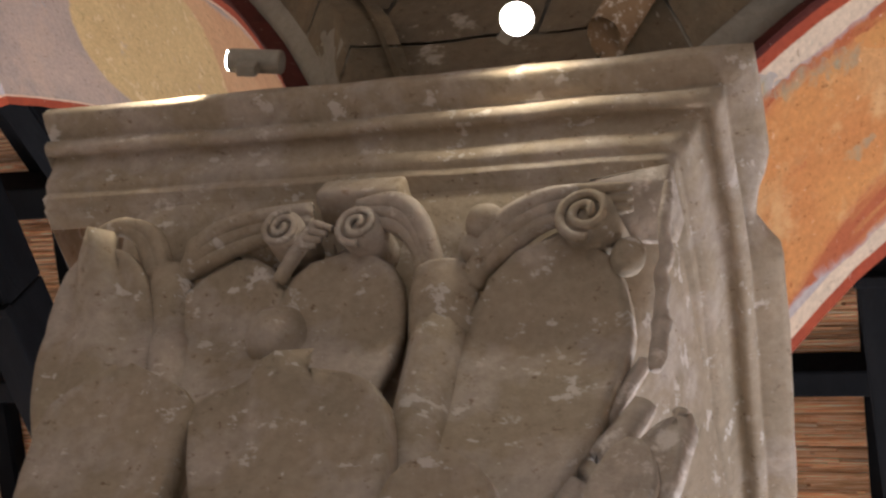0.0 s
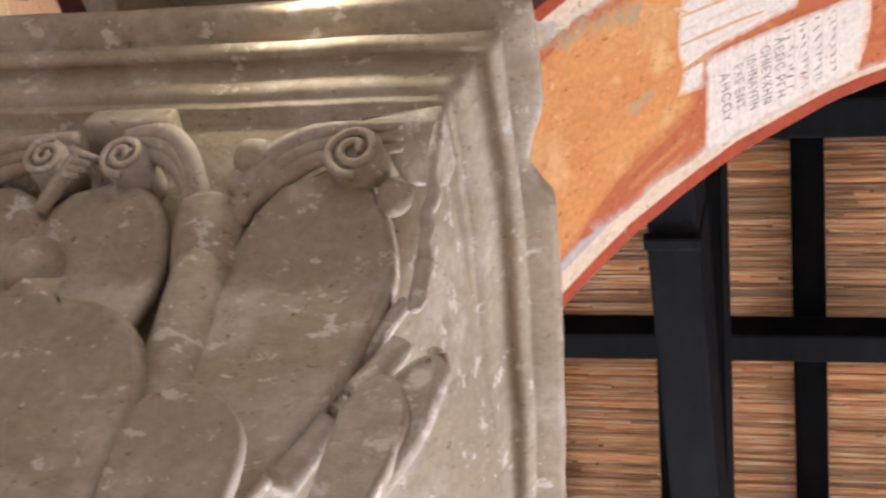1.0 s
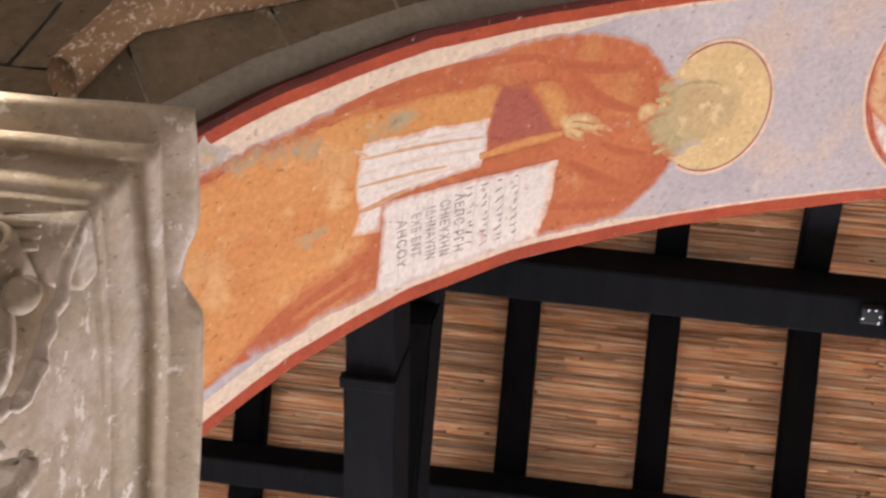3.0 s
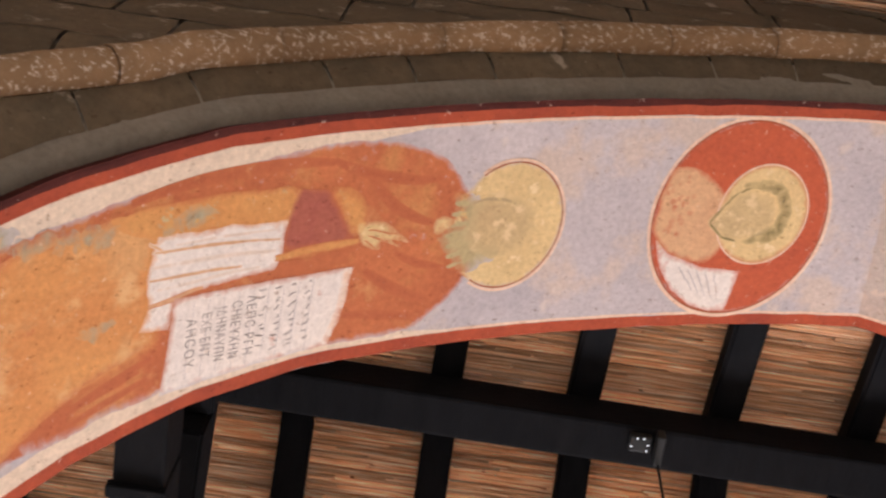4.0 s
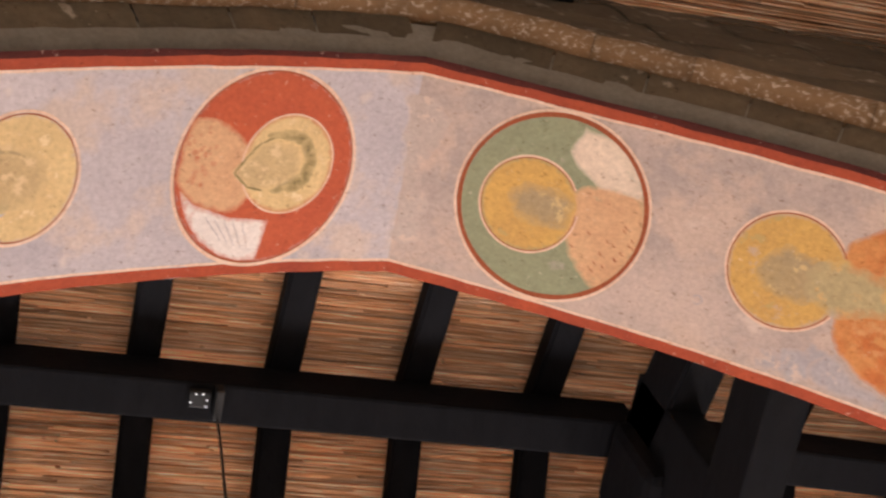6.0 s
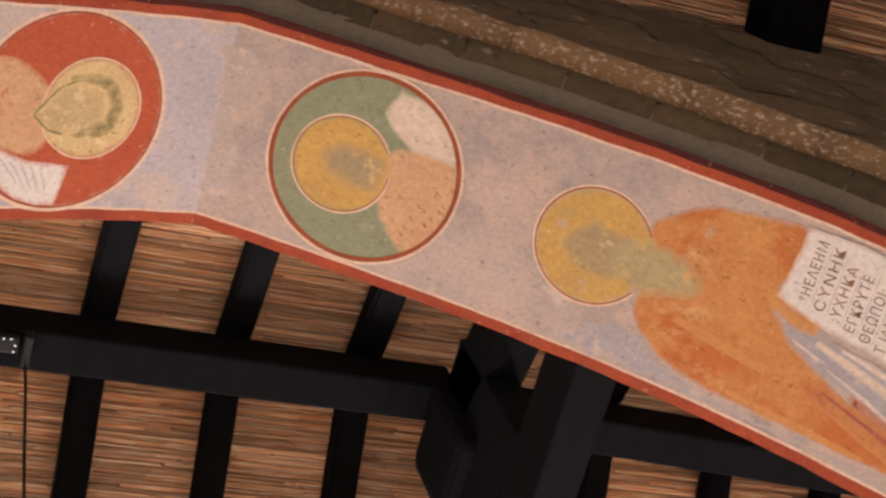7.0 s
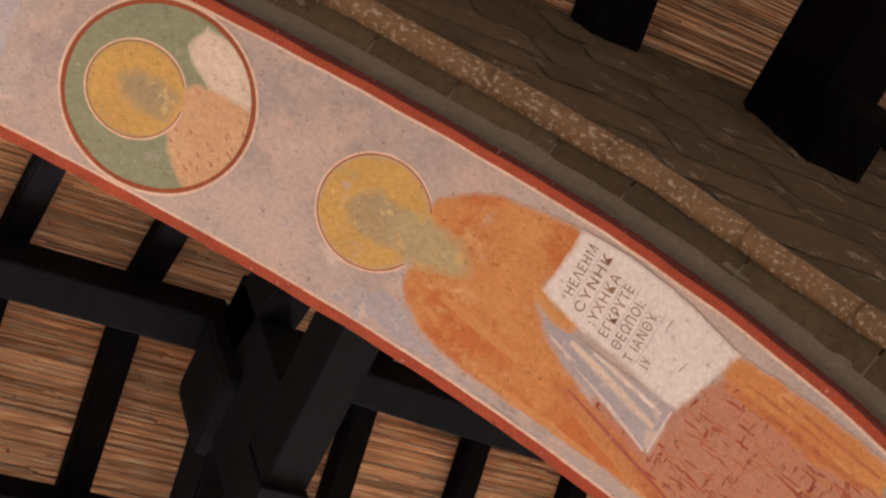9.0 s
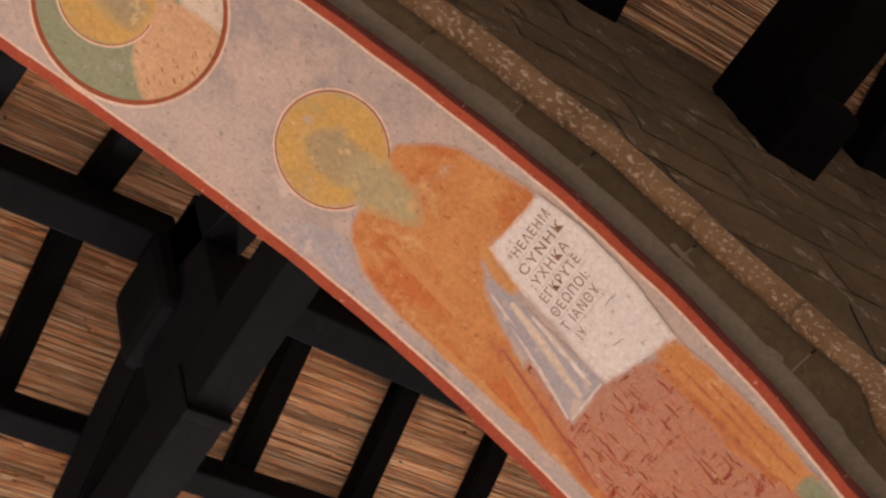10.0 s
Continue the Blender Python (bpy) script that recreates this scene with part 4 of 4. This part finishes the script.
def scroll_bm(side, u, z, out, r, turn=1, depth=0.05):
    """A volute: a band wound in a spiral round a small eye, standing off the bell."""
    c = side_point(side, u, z, out)
    nrm = (side_point(side, u, z, out + 0.1) - c).normalized() * 0.9 + Vector((0, 0, -0.42))
    nrm.normalize()
    a = (side_point(side, u + 0.1, z, out) - c).normalized()
    b = nrm.cross(a)
    pts, rad = [], []
    for i in range(36):
        t = i / 35
        q = turn * (1.4 + t * 2 * math.pi * 1.9)
        rr = r * (0.93 - 0.8 * t)
        pts.append(c + rr * (math.cos(q) * a + math.sin(q) * b) + nrm * depth * (0.42 + 0.12 * t))
        rad.append(r * (0.17 - 0.03 * t))
    bm = tube(pts, rad, 8)
    core = bmesh.new()
    bmesh.ops.create_cone(bm, cap_ends=True, segments=20, radius1=r * 0.98, radius2=r * 0.9, depth=depth * 2.4,
                          matrix=Matrix.Translation(c - nrm * depth * 0.8) @ nrm.to_track_quat("Z", "Y").to_matrix().to_4x4())
    core.free()
    return bm


PROFILE = [(0.004, 4.03), (0.0, 4.026), (0.0, 4.004), (0.003, 4.0), (0.01, 3.997), (0.03, 3.99), (0.05, 3.986), (0.060, 3.985), (0.056, 3.981), (0.053, 3.973), (0.054, 3.962),
           (0.060, 3.953), (0.069, 3.949), (0.078, 3.953), (0.083, 3.962), (0.090, 3.966), (0.098, 3.955), (0.108, 3.935), (0.113, 3.915), (0.12, 3.903), (0.132, 3.898), (0.134, 3.897),
           (0.135, 3.882), (0.139, 3.878), (0.155, 3.876), (0.158, 3.868), (0.2, 3.862)]


def abacus_mesh():
    """The moulded slab: the profile led round the four sides, its arrises chipped, and a splayed top."""
    bm = bmesh.new()
    rows = []
    prof = [(0.16, 4.135), (0.05, 4.095)] + PROFILE
    per = []
    for sx, sy, ex, ey in ((-1, -1, 1, -1), (1, -1, 1, 1), (1, 1, -1, 1), (-1, 1, -1, -1)):
        for i in range(48):
            t = i / 48
            per.append((sx + (ex - sx) * t, sy + (ey - sy) * t))
    for px, py in per + per[:1]:
        row = []
        for k, (ins, z) in enumerate(prof):
            d = 0.73 - ins
            p = Vector((CX + px * d, 0.73 + py * d, z))
            w = 0.004
            chip = max(0.0, noise.noise(Vector((px * 3.1, py * 3.1, 2.0))) - 0.33) * 0.05 * (1 if 2 <= k <= 13 else 0)
            f = 1 - (w * noise.noise(p * 7) + chip) / 0.73
            # the far left end is cut off straight, with no moulding led round it
            wide = d * f if px > 0 else 0.757 - 0.15 * ins + 0.004 * noise.noise(p * 9)
            row.append(Vector((CX + px * wide, 0.73 + py * d * f, z + 0.004 * noise.noise(p * 5) + 0.016 * max(0.0, -px))))
        rows.append(row)
    # two deep bites in the arris of the side towards the arch
    for row in rows:
        for k, p in enumerate(row):
            if p.x > CX + 0.55 and k < 10:
                for yb, ext in ((0.29, 0.05), (0.345, 0.035)):
                    p.x -= 0.03 * math.exp(-((p.y - yb) / ext) ** 2)
            # that side is not quite square to the front
            if p.x > CX + 0.4:
                p.x -= 0.062 * min(1.6, max(0.0, (p.y - 0.36) / 0.75)) ** 1.25
    grid_faces(bm, rows)
    return bm


def bell_mesh():
    bm = bmesh.new()
    rows = []
    for i in range(41):
        z = 2.6 + (3.875 - 2.6) * i / 40
        d = 0.73 - inset(z)
        row = []
        for q in range(65):
            a = 2 * math.pi * q / 64
            c, s = math.cos(a), math.sin(a)
            e = 0.2
            row.append(Vector((CX + (0.73 - float(np.interp(z, *SIDE))) * math.copysign(abs(c) ** e, c), 0.73 + d * math.copysign(abs(s) ** e, s), z)))
        rows.append(row)
    grid_faces(bm, rows)
    bmesh.ops.recalc_face_normals(bm, faces=bm.faces[:])
    return bm


cap = thing("pier", "worn beige stucco pier with a carved leaf capital", "pier", "arcade piers")
part("abacus", abacus_mesh(), STUCCO, cap, "chipped moulded stucco slab", True)
part("bell", bell_mesh(), STUCCO, cap, "", True)
part("shaft", box_bm(CX - 0.29, CX + 0.29, 0.44, 1.02, 0.25, 2.7, bevel=0.04), STUCCO, cap)
part("base", box_bm(CX - 0.42, CX + 0.42, 0.31, 1.15, 0.0, 0.26, bevel=0.03), STUCCO, cap)
for side in (0,):
    def add(name, bm, label=""):
        part(name, bm, STUCCO, cap, label, True)
    # second row of leaves
    add("leaf", leaf(side, (0.36, 3.02), (0.43, 3.745), 0.15, 0.68, (0.03, 0.05), 0.014, 0.0, 0.03, lean=0.01), "broad smooth water leaf")
    add("leaf", leaf(side, (0.005, 3.15), (0.03, 3.74), 0.132, 0.72, (0.03, 0.05), 0.012, 0.0, 0.03), "broad smooth water leaf")
    add("leaf", leaf(side, (-0.15, 3.15), (-0.205, 3.733), 0.118, 0.74, (0.034, 0.047), 0.012, 0.0, 0.03), "broad smooth water leaf")
    add("leaf", leaf(side, (-0.36, 3.25), (-0.50, 3.725), 0.118, 0.62, (0.04, 0.10), 0.0, 0.0, 0.03, crease=-0.045), "corner leaf with broken tip")
    # front row
    add("leaf", leaf(side, (-0.19, 2.85), (-0.232, 3.36), 0.142, 0.78, (0.06, 0.16), 0.0, 0.03, 0.05), "low rounded leaf")
    add("leaf", leaf(side, (0.17, 2.80), (0.055, 3.362), 0.165, 0.80, (0.06, 0.16), 0.012, 0.04, 0.05, lean=0.035, crease=-0.02), "low rounded leaf with flaked whitewash")
    add("leaf", leaf(side, (0.38, 2.80), (0.385, 3.19), 0.09, 0.76, (0.06, 0.155), 0.0, 0.02, 0.04), "low rounded leaf")
    # stalks with their sheaths and branches
    add("stalk", tube(on_side(side, [(-0.22, 3.25, 0.05), (-0.275, 3.46, 0.055), (-0.335, 3.645, 0.06)]), [0.042, 0.04, 0.04], 10))
    add("sheath", tube(on_side(side, [(-0.33, 3.62, 0.06), (-0.345, 3.67, 0.066), (-0.36, 3.705, 0.066)]), [0.042, 0.046, 0.04], 10, 1.15))
    add("branch", tube(on_side(side, [(-0.375, 3.69, 0.075), (-0.41, 3.745, 0.085), (-0.47, 3.772, 0.085), (-0.53, 3.765, 0.08)]), [0.028, 0.024, 0.02, 0.012], 8))
    add("branch", tube(on_side(side, [(-0.36, 3.70, 0.085), (-0.39, 3.745, 0.095), (-0.45, 3.765, 0.095), (-0.50, 3.76, 0.085)]), [0.02, 0.018, 0.016, 0.01], 8))
    for k in range(3):
        add("branch", tube(on_side(side, [(-0.335 + 0.008 * k, 3.69, 0.075), (-0.265, 3.715 + 0.012 * k, 0.08 + 0.008 * k), (-0.17, 3.742 + 0.011 * k, 0.08 + 0.008 * k), (-0.06, 3.755 + 0.011 * k, 0.075 + 0.008 * k)]), [0.02, 0.02, 0.018, 0.014], 8))
    add("stalk", tube(on_side(side, [(0.262, 3.15, 0.05), (0.25, 3.35, 0.055), (0.224, 3.6, 0.065)]), [0.056, 0.052, 0.052], 12))
    add("sheath", tube(on_side(side, [(0.226, 3.575, 0.065), (0.22, 3.635, 0.07), (0.213, 3.685, 0.07)]), [0.052, 0.056, 0.05], 12, 1.15))
    for k in range(3):
        add("branch", tube(on_side(side, [(0.18 + 0.012 * k, 3.67, 0.08), (0.165, 3.712 + 0.013 * k, 0.088 + 0.008 * k), (0.115, 3.746 + 0.012 * k, 0.09 + 0.008 * k), (0.035, 3.760 + 0.011 * k, 0.085)]), [0.02, 0.02, 0.018, 0.014], 8))
        add("branch", tube(on_side(side, [(0.245 + 0.01 * k, 3.655, 0.075), (0.31, 3.70 + 0.012 * k, 0.085 + 0.008 * k), (0.40, 3.742 + 0.011 * k, 0.088 + 0.008 * k), (0.545, 3.752 + 0.01 * k, 0.088 + 0.008 * k)]), [0.024, 0.022, 0.018, 0.006], 8))
    # scrolls, berries and the block under the slab
    add("volute", scroll_bm(side, -0.100, 3.733, 0.1, 0.043, 1))
    add("volute", scroll_bm(side, 0.052, 3.732, 0.1, 0.044, -1))
    add("volute", scroll_bm(side, 0.474, 3.730, 0.1, 0.054, -1))
    add("berry", ball_bm(side_point(side, -0.29, 3.733, 0.075), 0.032))
    add("berry", ball_bm(side_point(side, 0.287, 3.74, 0.09), 0.038))
    add("berry", ball_bm(side_point(side, 0.265, 3.70, 0.1), 0.022, 1.3))
    add("berry", ball_bm(side_point(side, -0.088, 3.585, 0.062), 0.062, 1.1))
    add("berry", ball_bm(side_point(side, 0.54, 3.69, 0.08), 0.03, 1.5))
    add("tendril", tube(on_side(side, [(-0.10, 3.655, 0.1), (-0.07, 3.70, 0.11), (-0.035, 3.742, 0.11)]), [0.013, 0.015, 0.012], 8))
    for k in range(4):
        add("tendril", tube(on_side(side, [(-0.065 + 0.01 * k, 3.70 + 0.011 * k, 0.12), (-0.03 + 0.01 * k, 3.70 + 0.008 * k, 0.12)]), [0.008, 0.006], 6))
    m = side_point(side, 0.02, 3.84, 0.03)
    bm = box_bm(-0.085, 0.085, -0.03, 0.08, -0.035, 0.022, bevel=0.012)
    bmesh.ops.transform(bm, matrix=Matrix.Translation(m) @ Matrix.Rotation(side * math.pi / 2, 4, "Z"), verts=bm.verts)
    add("block", bm)
    # a broken horn of plaster under the end of the slab
    for u0, u1, z0, z1, o in ((0.45, 0.60, 3.80, 3.865, 0.02),):
        bm = box_bm(u0, u1, -0.03, 0.09, z0, z1, bevel=0.014)
        for v in bm.verts:
            t = (v.co.x - u0) / (u1 - u0)
            v.co.z -= 0.045 * (1 - t) * (v.co.z > 0.5 * (z0 + z1))
            v.co = Vector((CX + v.co.x, inset(0.5 * (z0 + z1)) - o + v.co.y, v.co.z)) + 0.01 * noise.noise_vector(v.co * 17)
        part("horn", bm, CHALK, cap, "broken plaster horn", True)
    if side == 0:
        # the corner, ragged where plaster has fallen
        edge = [(0.60 + 0.010 * noise.noise(Vector((k * 0.9, 0, 0))) + 0.0022 * max(0, k - 6), 3.80 - 0.026 * k, 0.07) for k in range(13)]
        part("corner_spur", tube(on_side(0, edge), [0.008] + [0.016 + 0.006 * noise.noise(Vector((k * 0.8, 4, 0))) for k in range(11)] + [0.01], 9, 0.75), CHALK, cap, "ragged whitish broken edge", True)
        for pts, rad, flat in (([(0.585, 3.53, 0.05), (0.55, 3.43, 0.045), (0.50, 3.30, 0.04), (0.46, 3.2, 0.04)], [0.012, 0.016, 0.018, 0.02], 1.0),
                               ([(0.60, 3.44, 0.045), (0.56, 3.34, 0.04), (0.515, 3.24, 0.04), (0.49, 3.15, 0.04)], [0.022, 0.03, 0.03, 0.03], 0.8)):
            part("corner_spur", tube(on_side(0, pts), rad, 9, flat), CHALK, cap, "", True)
        part("leaf", leaf(0, (0.56, 2.95), (0.665, 3.42), 0.05, 0.7, (0.015, 0.035), 0.012, 0.0, 0.03), CHALK, cap, "chalky corner leaf", True)
        part("leaf", leaf(0, (0.59, 2.95), (0.615, 3.325), 0.05, 0.75, (0.035, 0.06), 0.0, 0.0, 0.03), CHALK, cap, "small chalky leaf", True)
copy_thing(cap, Matrix.Translation((BAY + 0.45, 0, 0)))

# ---- spot lamps on the abacus ----
def spot_lamp(at, aim, lens):
    root = thing("spot_lamp", "small grey cylindrical spotlight, lit, on the stone ledge", "spotlight", "ledge spotlights")
    root.matrix_world = look(at, aim)
    bm = bmesh.new()
    bmesh.ops.create_cone(bm, cap_ends=True, segments=32, radius1=lens + 0.003, radius2=0.024, depth=0.11, matrix=Matrix.Translation((0, 0, 0.06)))
    bmesh.ops.bevel(bm, geom=[e for e in bm.edges if e.calc_face_angle(0) > 1], offset=0.002, segments=2, affect="EDGES")
    part("body", bm, METAL, root)
    bm = bmesh.new()
    bmesh.ops.create_circle(bm, cap_ends=True, segments=32, radius=lens, matrix=Matrix.Translation((0, 0, 0.003)) @ Matrix.Rotation(math.pi, 4, "X"))
    part("lens", bm, LENS, root, "glowing warm-white lens")
    bm = box_bm(-0.012, 0.012, -0.05, -0.02, 0.035, 0.075, bevel=0.003)
    part("bracket", bm, METAL, root)
    return root


LAMPS = (((-1.06, -0.045, 4.095), (-2.2, -0.25, 4.0), 0.021), ((4.64, -0.045, 4.10), (3.4, 0.1, 4.5), 0.021), ((5.53, -0.045, 4.10), (6.7, 0.1, 4.5), 0.021), ((-0.417, -0.085, 4.04), (0.40, -0.94, 1.9), 0.0295))
for at, aim, lens in LAMPS:
    spot_lamp(at, aim, lens)
# ---- roof beyond the arcade: a gable over the ridge beam, then a flatter slope to the far wall ----
RIDGE = 1.583


def roof_z(y):
    if y < RIDGE:
        return 6.755 + 0.3 * (y - RIDGE)
    return 6.755 - 0.4 * (min(y, 4.4) - RIDGE) - 0.05 * max(0.0, y - 4.4)


def beam(bm, x0, x1, y0, y1, zf, z0, z1, bevel=0.012, shift=0.0):
    """A timber along y that follows the height function zf, from z0 to z1 above it; shift moves its far end along x."""
    box(bm, x0, x1, y0, y1, 0, 1, bevel=0)
    for v in bm.verts:
        v.co.z = zf(v.co.y) + (z1 if v.co.z > 0.5 else z0)
        if v.co.y > 0.5 * (y0 + y1):
            v.co.x += shift
    bmesh.ops.bevel(bm, geom=bm.edges[:], offset=bevel, segments=2, affect="EDGES")
    return bm


def reeds(x0, x1, y0, y1, zf, seed, pitch=0.0092):
    """A mat of single reeds laid side by side, each a thin three-sided stem of uneven length and height."""
    r = random.Random(seed)
    verts, faces = [], []
    y = y0
    while y < y1:
        x = x0 - r.uniform(0, 1.5)
        while x < x1:
            length = r.uniform(0.35, 1.5)
            a, b = max(x, x0), min(x + length, x1)
            if b > a + 0.05:
                rad = r.uniform(0.0055, 0.0085)
                yy, dz = y + r.uniform(-0.004, 0.004), r.uniform(-0.006, 0.006)
                tilt = r.uniform(-0.008, 0.008)
                k = len(verts)
                for q, ty in ((a, 0), (b, tilt)):
                    for ang in (90, 210, 330):
                        w = radians(ang + 180)
                        verts.append((q, yy + ty + rad * math.cos(w), zf(yy) + dz + rad * math.sin(w)))
                for i in range(3):
                    j = (i + 1) % 3
                    faces.append((k + i, k + j, k + 3 + j, k + 3 + i))
            x += length + r.uniform(0.0, 0.02)
        y += pitch
    me = bpy.data.meshes.new("reed")
    me.from_pydata(verts, [], faces)
    me.materials.append(REED)
    return me


far = thing("roof_far", "pitched roof of black timbers and reed matting", "roof", "timber roofs", "structure")
ob = new("reed_mat", reeds(-6.5, 8.5, 0.6, 4.4, lambda y: roof_z(y) + 0.225, 3))
ob.parent = far
tagged(ob, "golden brown reed matting laid over the rafters", kind="stuff")
bm = bmesh.new()
grid_faces(bm, [[Vector((x, y, roof_z(y) + 0.26)) for x in (-9, 12)] for y in (0.55, RIDGE, 4.4, 8.2)])
part("roof_board", bm, REED, far, "reed underlay")
rr = random.Random(8)
RAFTERS = [0.895 + 0.531 * i for i in range(-13, 5)] + [3.55 + 0.585 * i for i in range(14)]
for x in RAFTERS:
    x += 0.014 + rr.uniform(-0.008, 0.008)
    w = 0.12 + rr.uniform(-0.006, 0.006)
    part("rafter", beam(bmesh.new(), x - w, x, 0.56, RIDGE + 0.03, roof_z, 0.10, 0.215, shift=rr.uniform(-0.006, 0.006)), WOOD, far)
    part("rafter", beam(bmesh.new(), x - w, x, RIDGE + 0.034, 4.4, roof_z, 0.10, 0.215, shift=rr.uniform(-0.012, 0.012)), WOOD, far)


def lengthwise(x0, x1, y0, y1, wide, z0, z1):
    """A timber along x whose near side runs from y0 to y1."""
    bm = box_bm(x0, x1, 0, wide, z0, z1, bevel=0.014)
    for v in bm.verts:
        v.co.y += y0 + (y1 - y0) * (v.co.x - x0) / (x1 - x0)
        v.co.z += 0.004 * noise.noise(v.co * 1.5)
    return bm


part("ridge_beam", lengthwise(-9, 3.31, 1.40, 1.525, 0.164, 6.63, 6.825), WOOD, far)
part("ridge_beam", lengthwise(3.315, 12, 1.555, 1.95, 0.164, 6.63, 6.825), WOOD, far)
for y in (2.35, 3.3, 4.3):
    part("purlin", box_bm(-9, 12, y, y + 0.125, roof_z(y) - 0.075, roof_z(y) + 0.06, bevel=0.014), WOOD, far)
TRUSSES = (-3.475, -0.12, 3.235, 6.59)
for x in TRUSSES[::-1]:
    truss = thing("roof_truss", "heavy black timber roof truss with tie beam under the ridge", "truss", "roof trusses")
    w = 0.165
    step = 1.455 if x < 1 else 1.56
    part("tie_beam", box_bm(x + 0.006, x + w - 0.004, 0.6, step, 5.60, 5.86, bevel=0.012), WOOD, truss)
    part("tie_beam", box_bm(x, x + w, step + 0.002, 8.0, 5.592, 5.855, bevel=0.012), WOOD, truss)
    part("scarf_lip", box_bm(x - 0.008, x + w + 0.006, step - 0.012, step + 0.03, 5.578, 5.62, bevel=0.006), WOOD, truss)
    part("principal_rafter", beam(bmesh.new(), x + 0.012, x + w + 0.01, 0.6, RIDGE, roof_z, -0.38, -0.09), WOOD, truss)
    part("principal_rafter", beam(bmesh.new(), x + 0.012, x + w, RIDGE + 0.004, 3.6, roof_z, -0.5, -0.2), WOOD, truss)
    if x < 1:
        continue
    part("king_post", box_bm(x + 0.012, x + w - 0.008, 1.30, 1.80, 5.87, 6.62, bevel=0.012), WOOD, truss)
    part("cushion", box_bm(x - 0.045, x + 0.22, 1.50, 1.87, 6.16, 6.62, bevel=0.05), WOOD, truss, "rounded black timber cushion under the ridge beam")

# cluster light clipped to the purlin with its hanging cable
fx = thing("clip_light", "small black cluster light with white diodes on the purlin", "lamp")
fy, fz = 1.56, 6.615
part("housing", box_bm(1.54, 1.62, fy - 0.03, fy + 0.035, fz - 0.02, fz + 0.02, bevel=0.008), BLACK, fx)
part("clip", box_bm(1.635, 1.665, fy - 0.05, fy + 0.07, fz - 0.045, fz + 0.02, bevel=0.006), BLACK, fx)
for dx, dy in ((0.012, 0.012), (0.03, -0.022), (0.055, -0.024), (0.072, 0.0), (0.07, 0.024)):
    bm = bmesh.new()
    bmesh.ops.create_icosphere(bm, subdivisions=2, radius=0.0036)
    bmesh.ops.translate(bm, verts=bm.verts, vec=(1.535 + dx, fy + dy, fz - 0.022))
    part("diode", bm, LED, fx, "white diode")
part("cable", tube([(1.65, fy + 0.06, fz), (1.655, fy + 0.075, fz - 0.2), (1.65, fy + 0.085, fz - 0.9), (1.66, fy + 0.08, fz - 2.2), (1.66, fy + 0.08, fz - 3.4)], [0.0055] * 5, 8), BLACK, fx, "thin black cable")

# ---- roof on the camera's side ----
def near_z(y):
    return 6.78 - 0.28 * y


near = thing("roof_near", "shaded roof of black timbers and reed matting", "roof", "timber roofs", "structure")
ob = new("reed_mat", reeds(1.5, 9.5, -2.6, 0.05, lambda y: near_z(y) + 0.14, 5))
ob.parent = near
tagged(ob, "brown reed matting in shade", kind="stuff")
bm = bmesh.new()
grid_faces(bm, [[Vector((x, y, near_z(y) + 0.17)) for x in (-9, 12)] for y in (0.6, -6.2)])
part("roof_board", bm, REED, near, "reed underlay")
part("rafter", beam(bmesh.new(), 4.15, 4.40, -6.0, 0.0, near_z, -0.08, 0.13), WOOD, near)
for i in (-4, -3, -2, -1, 1, 2, 3):
    x = 4.15 + i * 1.7
    part("rafter", beam(bmesh.new(), x, x + 0.25, -6.0, 0.0, near_z, -0.08, 0.13), WOOD, near)
for x in (4.86, -0.9, 10.0):
    tb = thing("ceiling_beam", "thick black tie beam on a timber corbel set in the wall", "beam", "near tie beams")
    part("beam", box_bm(x, x + 0.26, -6.0, 0.0, 6.18, 6.6, bevel=0.02), WOOD, tb)
    part("corbel", box_bm(x - 0.01, x + 0.27, -0.34, 0.0, 6.03, 6.175, bevel=0.05), WOOD, tb)

# ---- the rest of the hall ----
hall = part("floor", box_bm(-9, 12, -6, 8, -0.2, 0), FLOOR)
tagged(hall, "worn pale limestone floor slabs", "floor", kind="structure")


def holed_wall(name, y0, y1, openings, label):
    """A wall along x with window openings cut through it, built as piers, sills and heads."""
    root = thing(name, label, "wall", "", "structure")
    xs = [-9.2] + [v for o in openings for v in o[:2]] + [12.2]
    for a, b in zip(xs[::2], xs[1::2]):
        part("wall_pier", box_bm(a, b, y0, y1, 0, 9.3), WALL, root)
    for a, b, z0, z1 in openings:
        part("wall_sill", box_bm(a, b, y0, y1, 0, z0), WALL, root)
        part("wall_head", box_bm(a, b, y0, y1, z1, 9.3), WALL, root)
    return root


SOUTH = [(-6.0, -4.4, 1.0, 4.2), (-1.4, 0.4, 1.0, 4.2), (3.2, 5.0, 1.0, 4.2), (7.6, 9.2, 1.0, 4.2)]
NORTH = [(-6.4, -5.0, 1.6, 4.6), (-2.0, -0.6, 1.6, 4.6), (2.4, 3.8, 1.6, 4.6), (6.8, 8.2, 1.6, 4.6)]
holed_wall("wall_south", -6.2, -6.0, SOUTH, "limewashed wall with tall windows")
holed_wall("wall_north", 8.0, 8.2, NORTH, "limewashed wall with tall windows")
tagged(part("wall_west", box_bm(-9.2, -9.0, -6, 8, 0, 9.3), WALL), "plain limewashed end wall", "wall", kind="structure")
tagged(part("wall_east", box_bm(12.0, 12.2, -6, 8, 0, 9.3), WALL), "plain limewashed end wall", "wall", kind="structure")
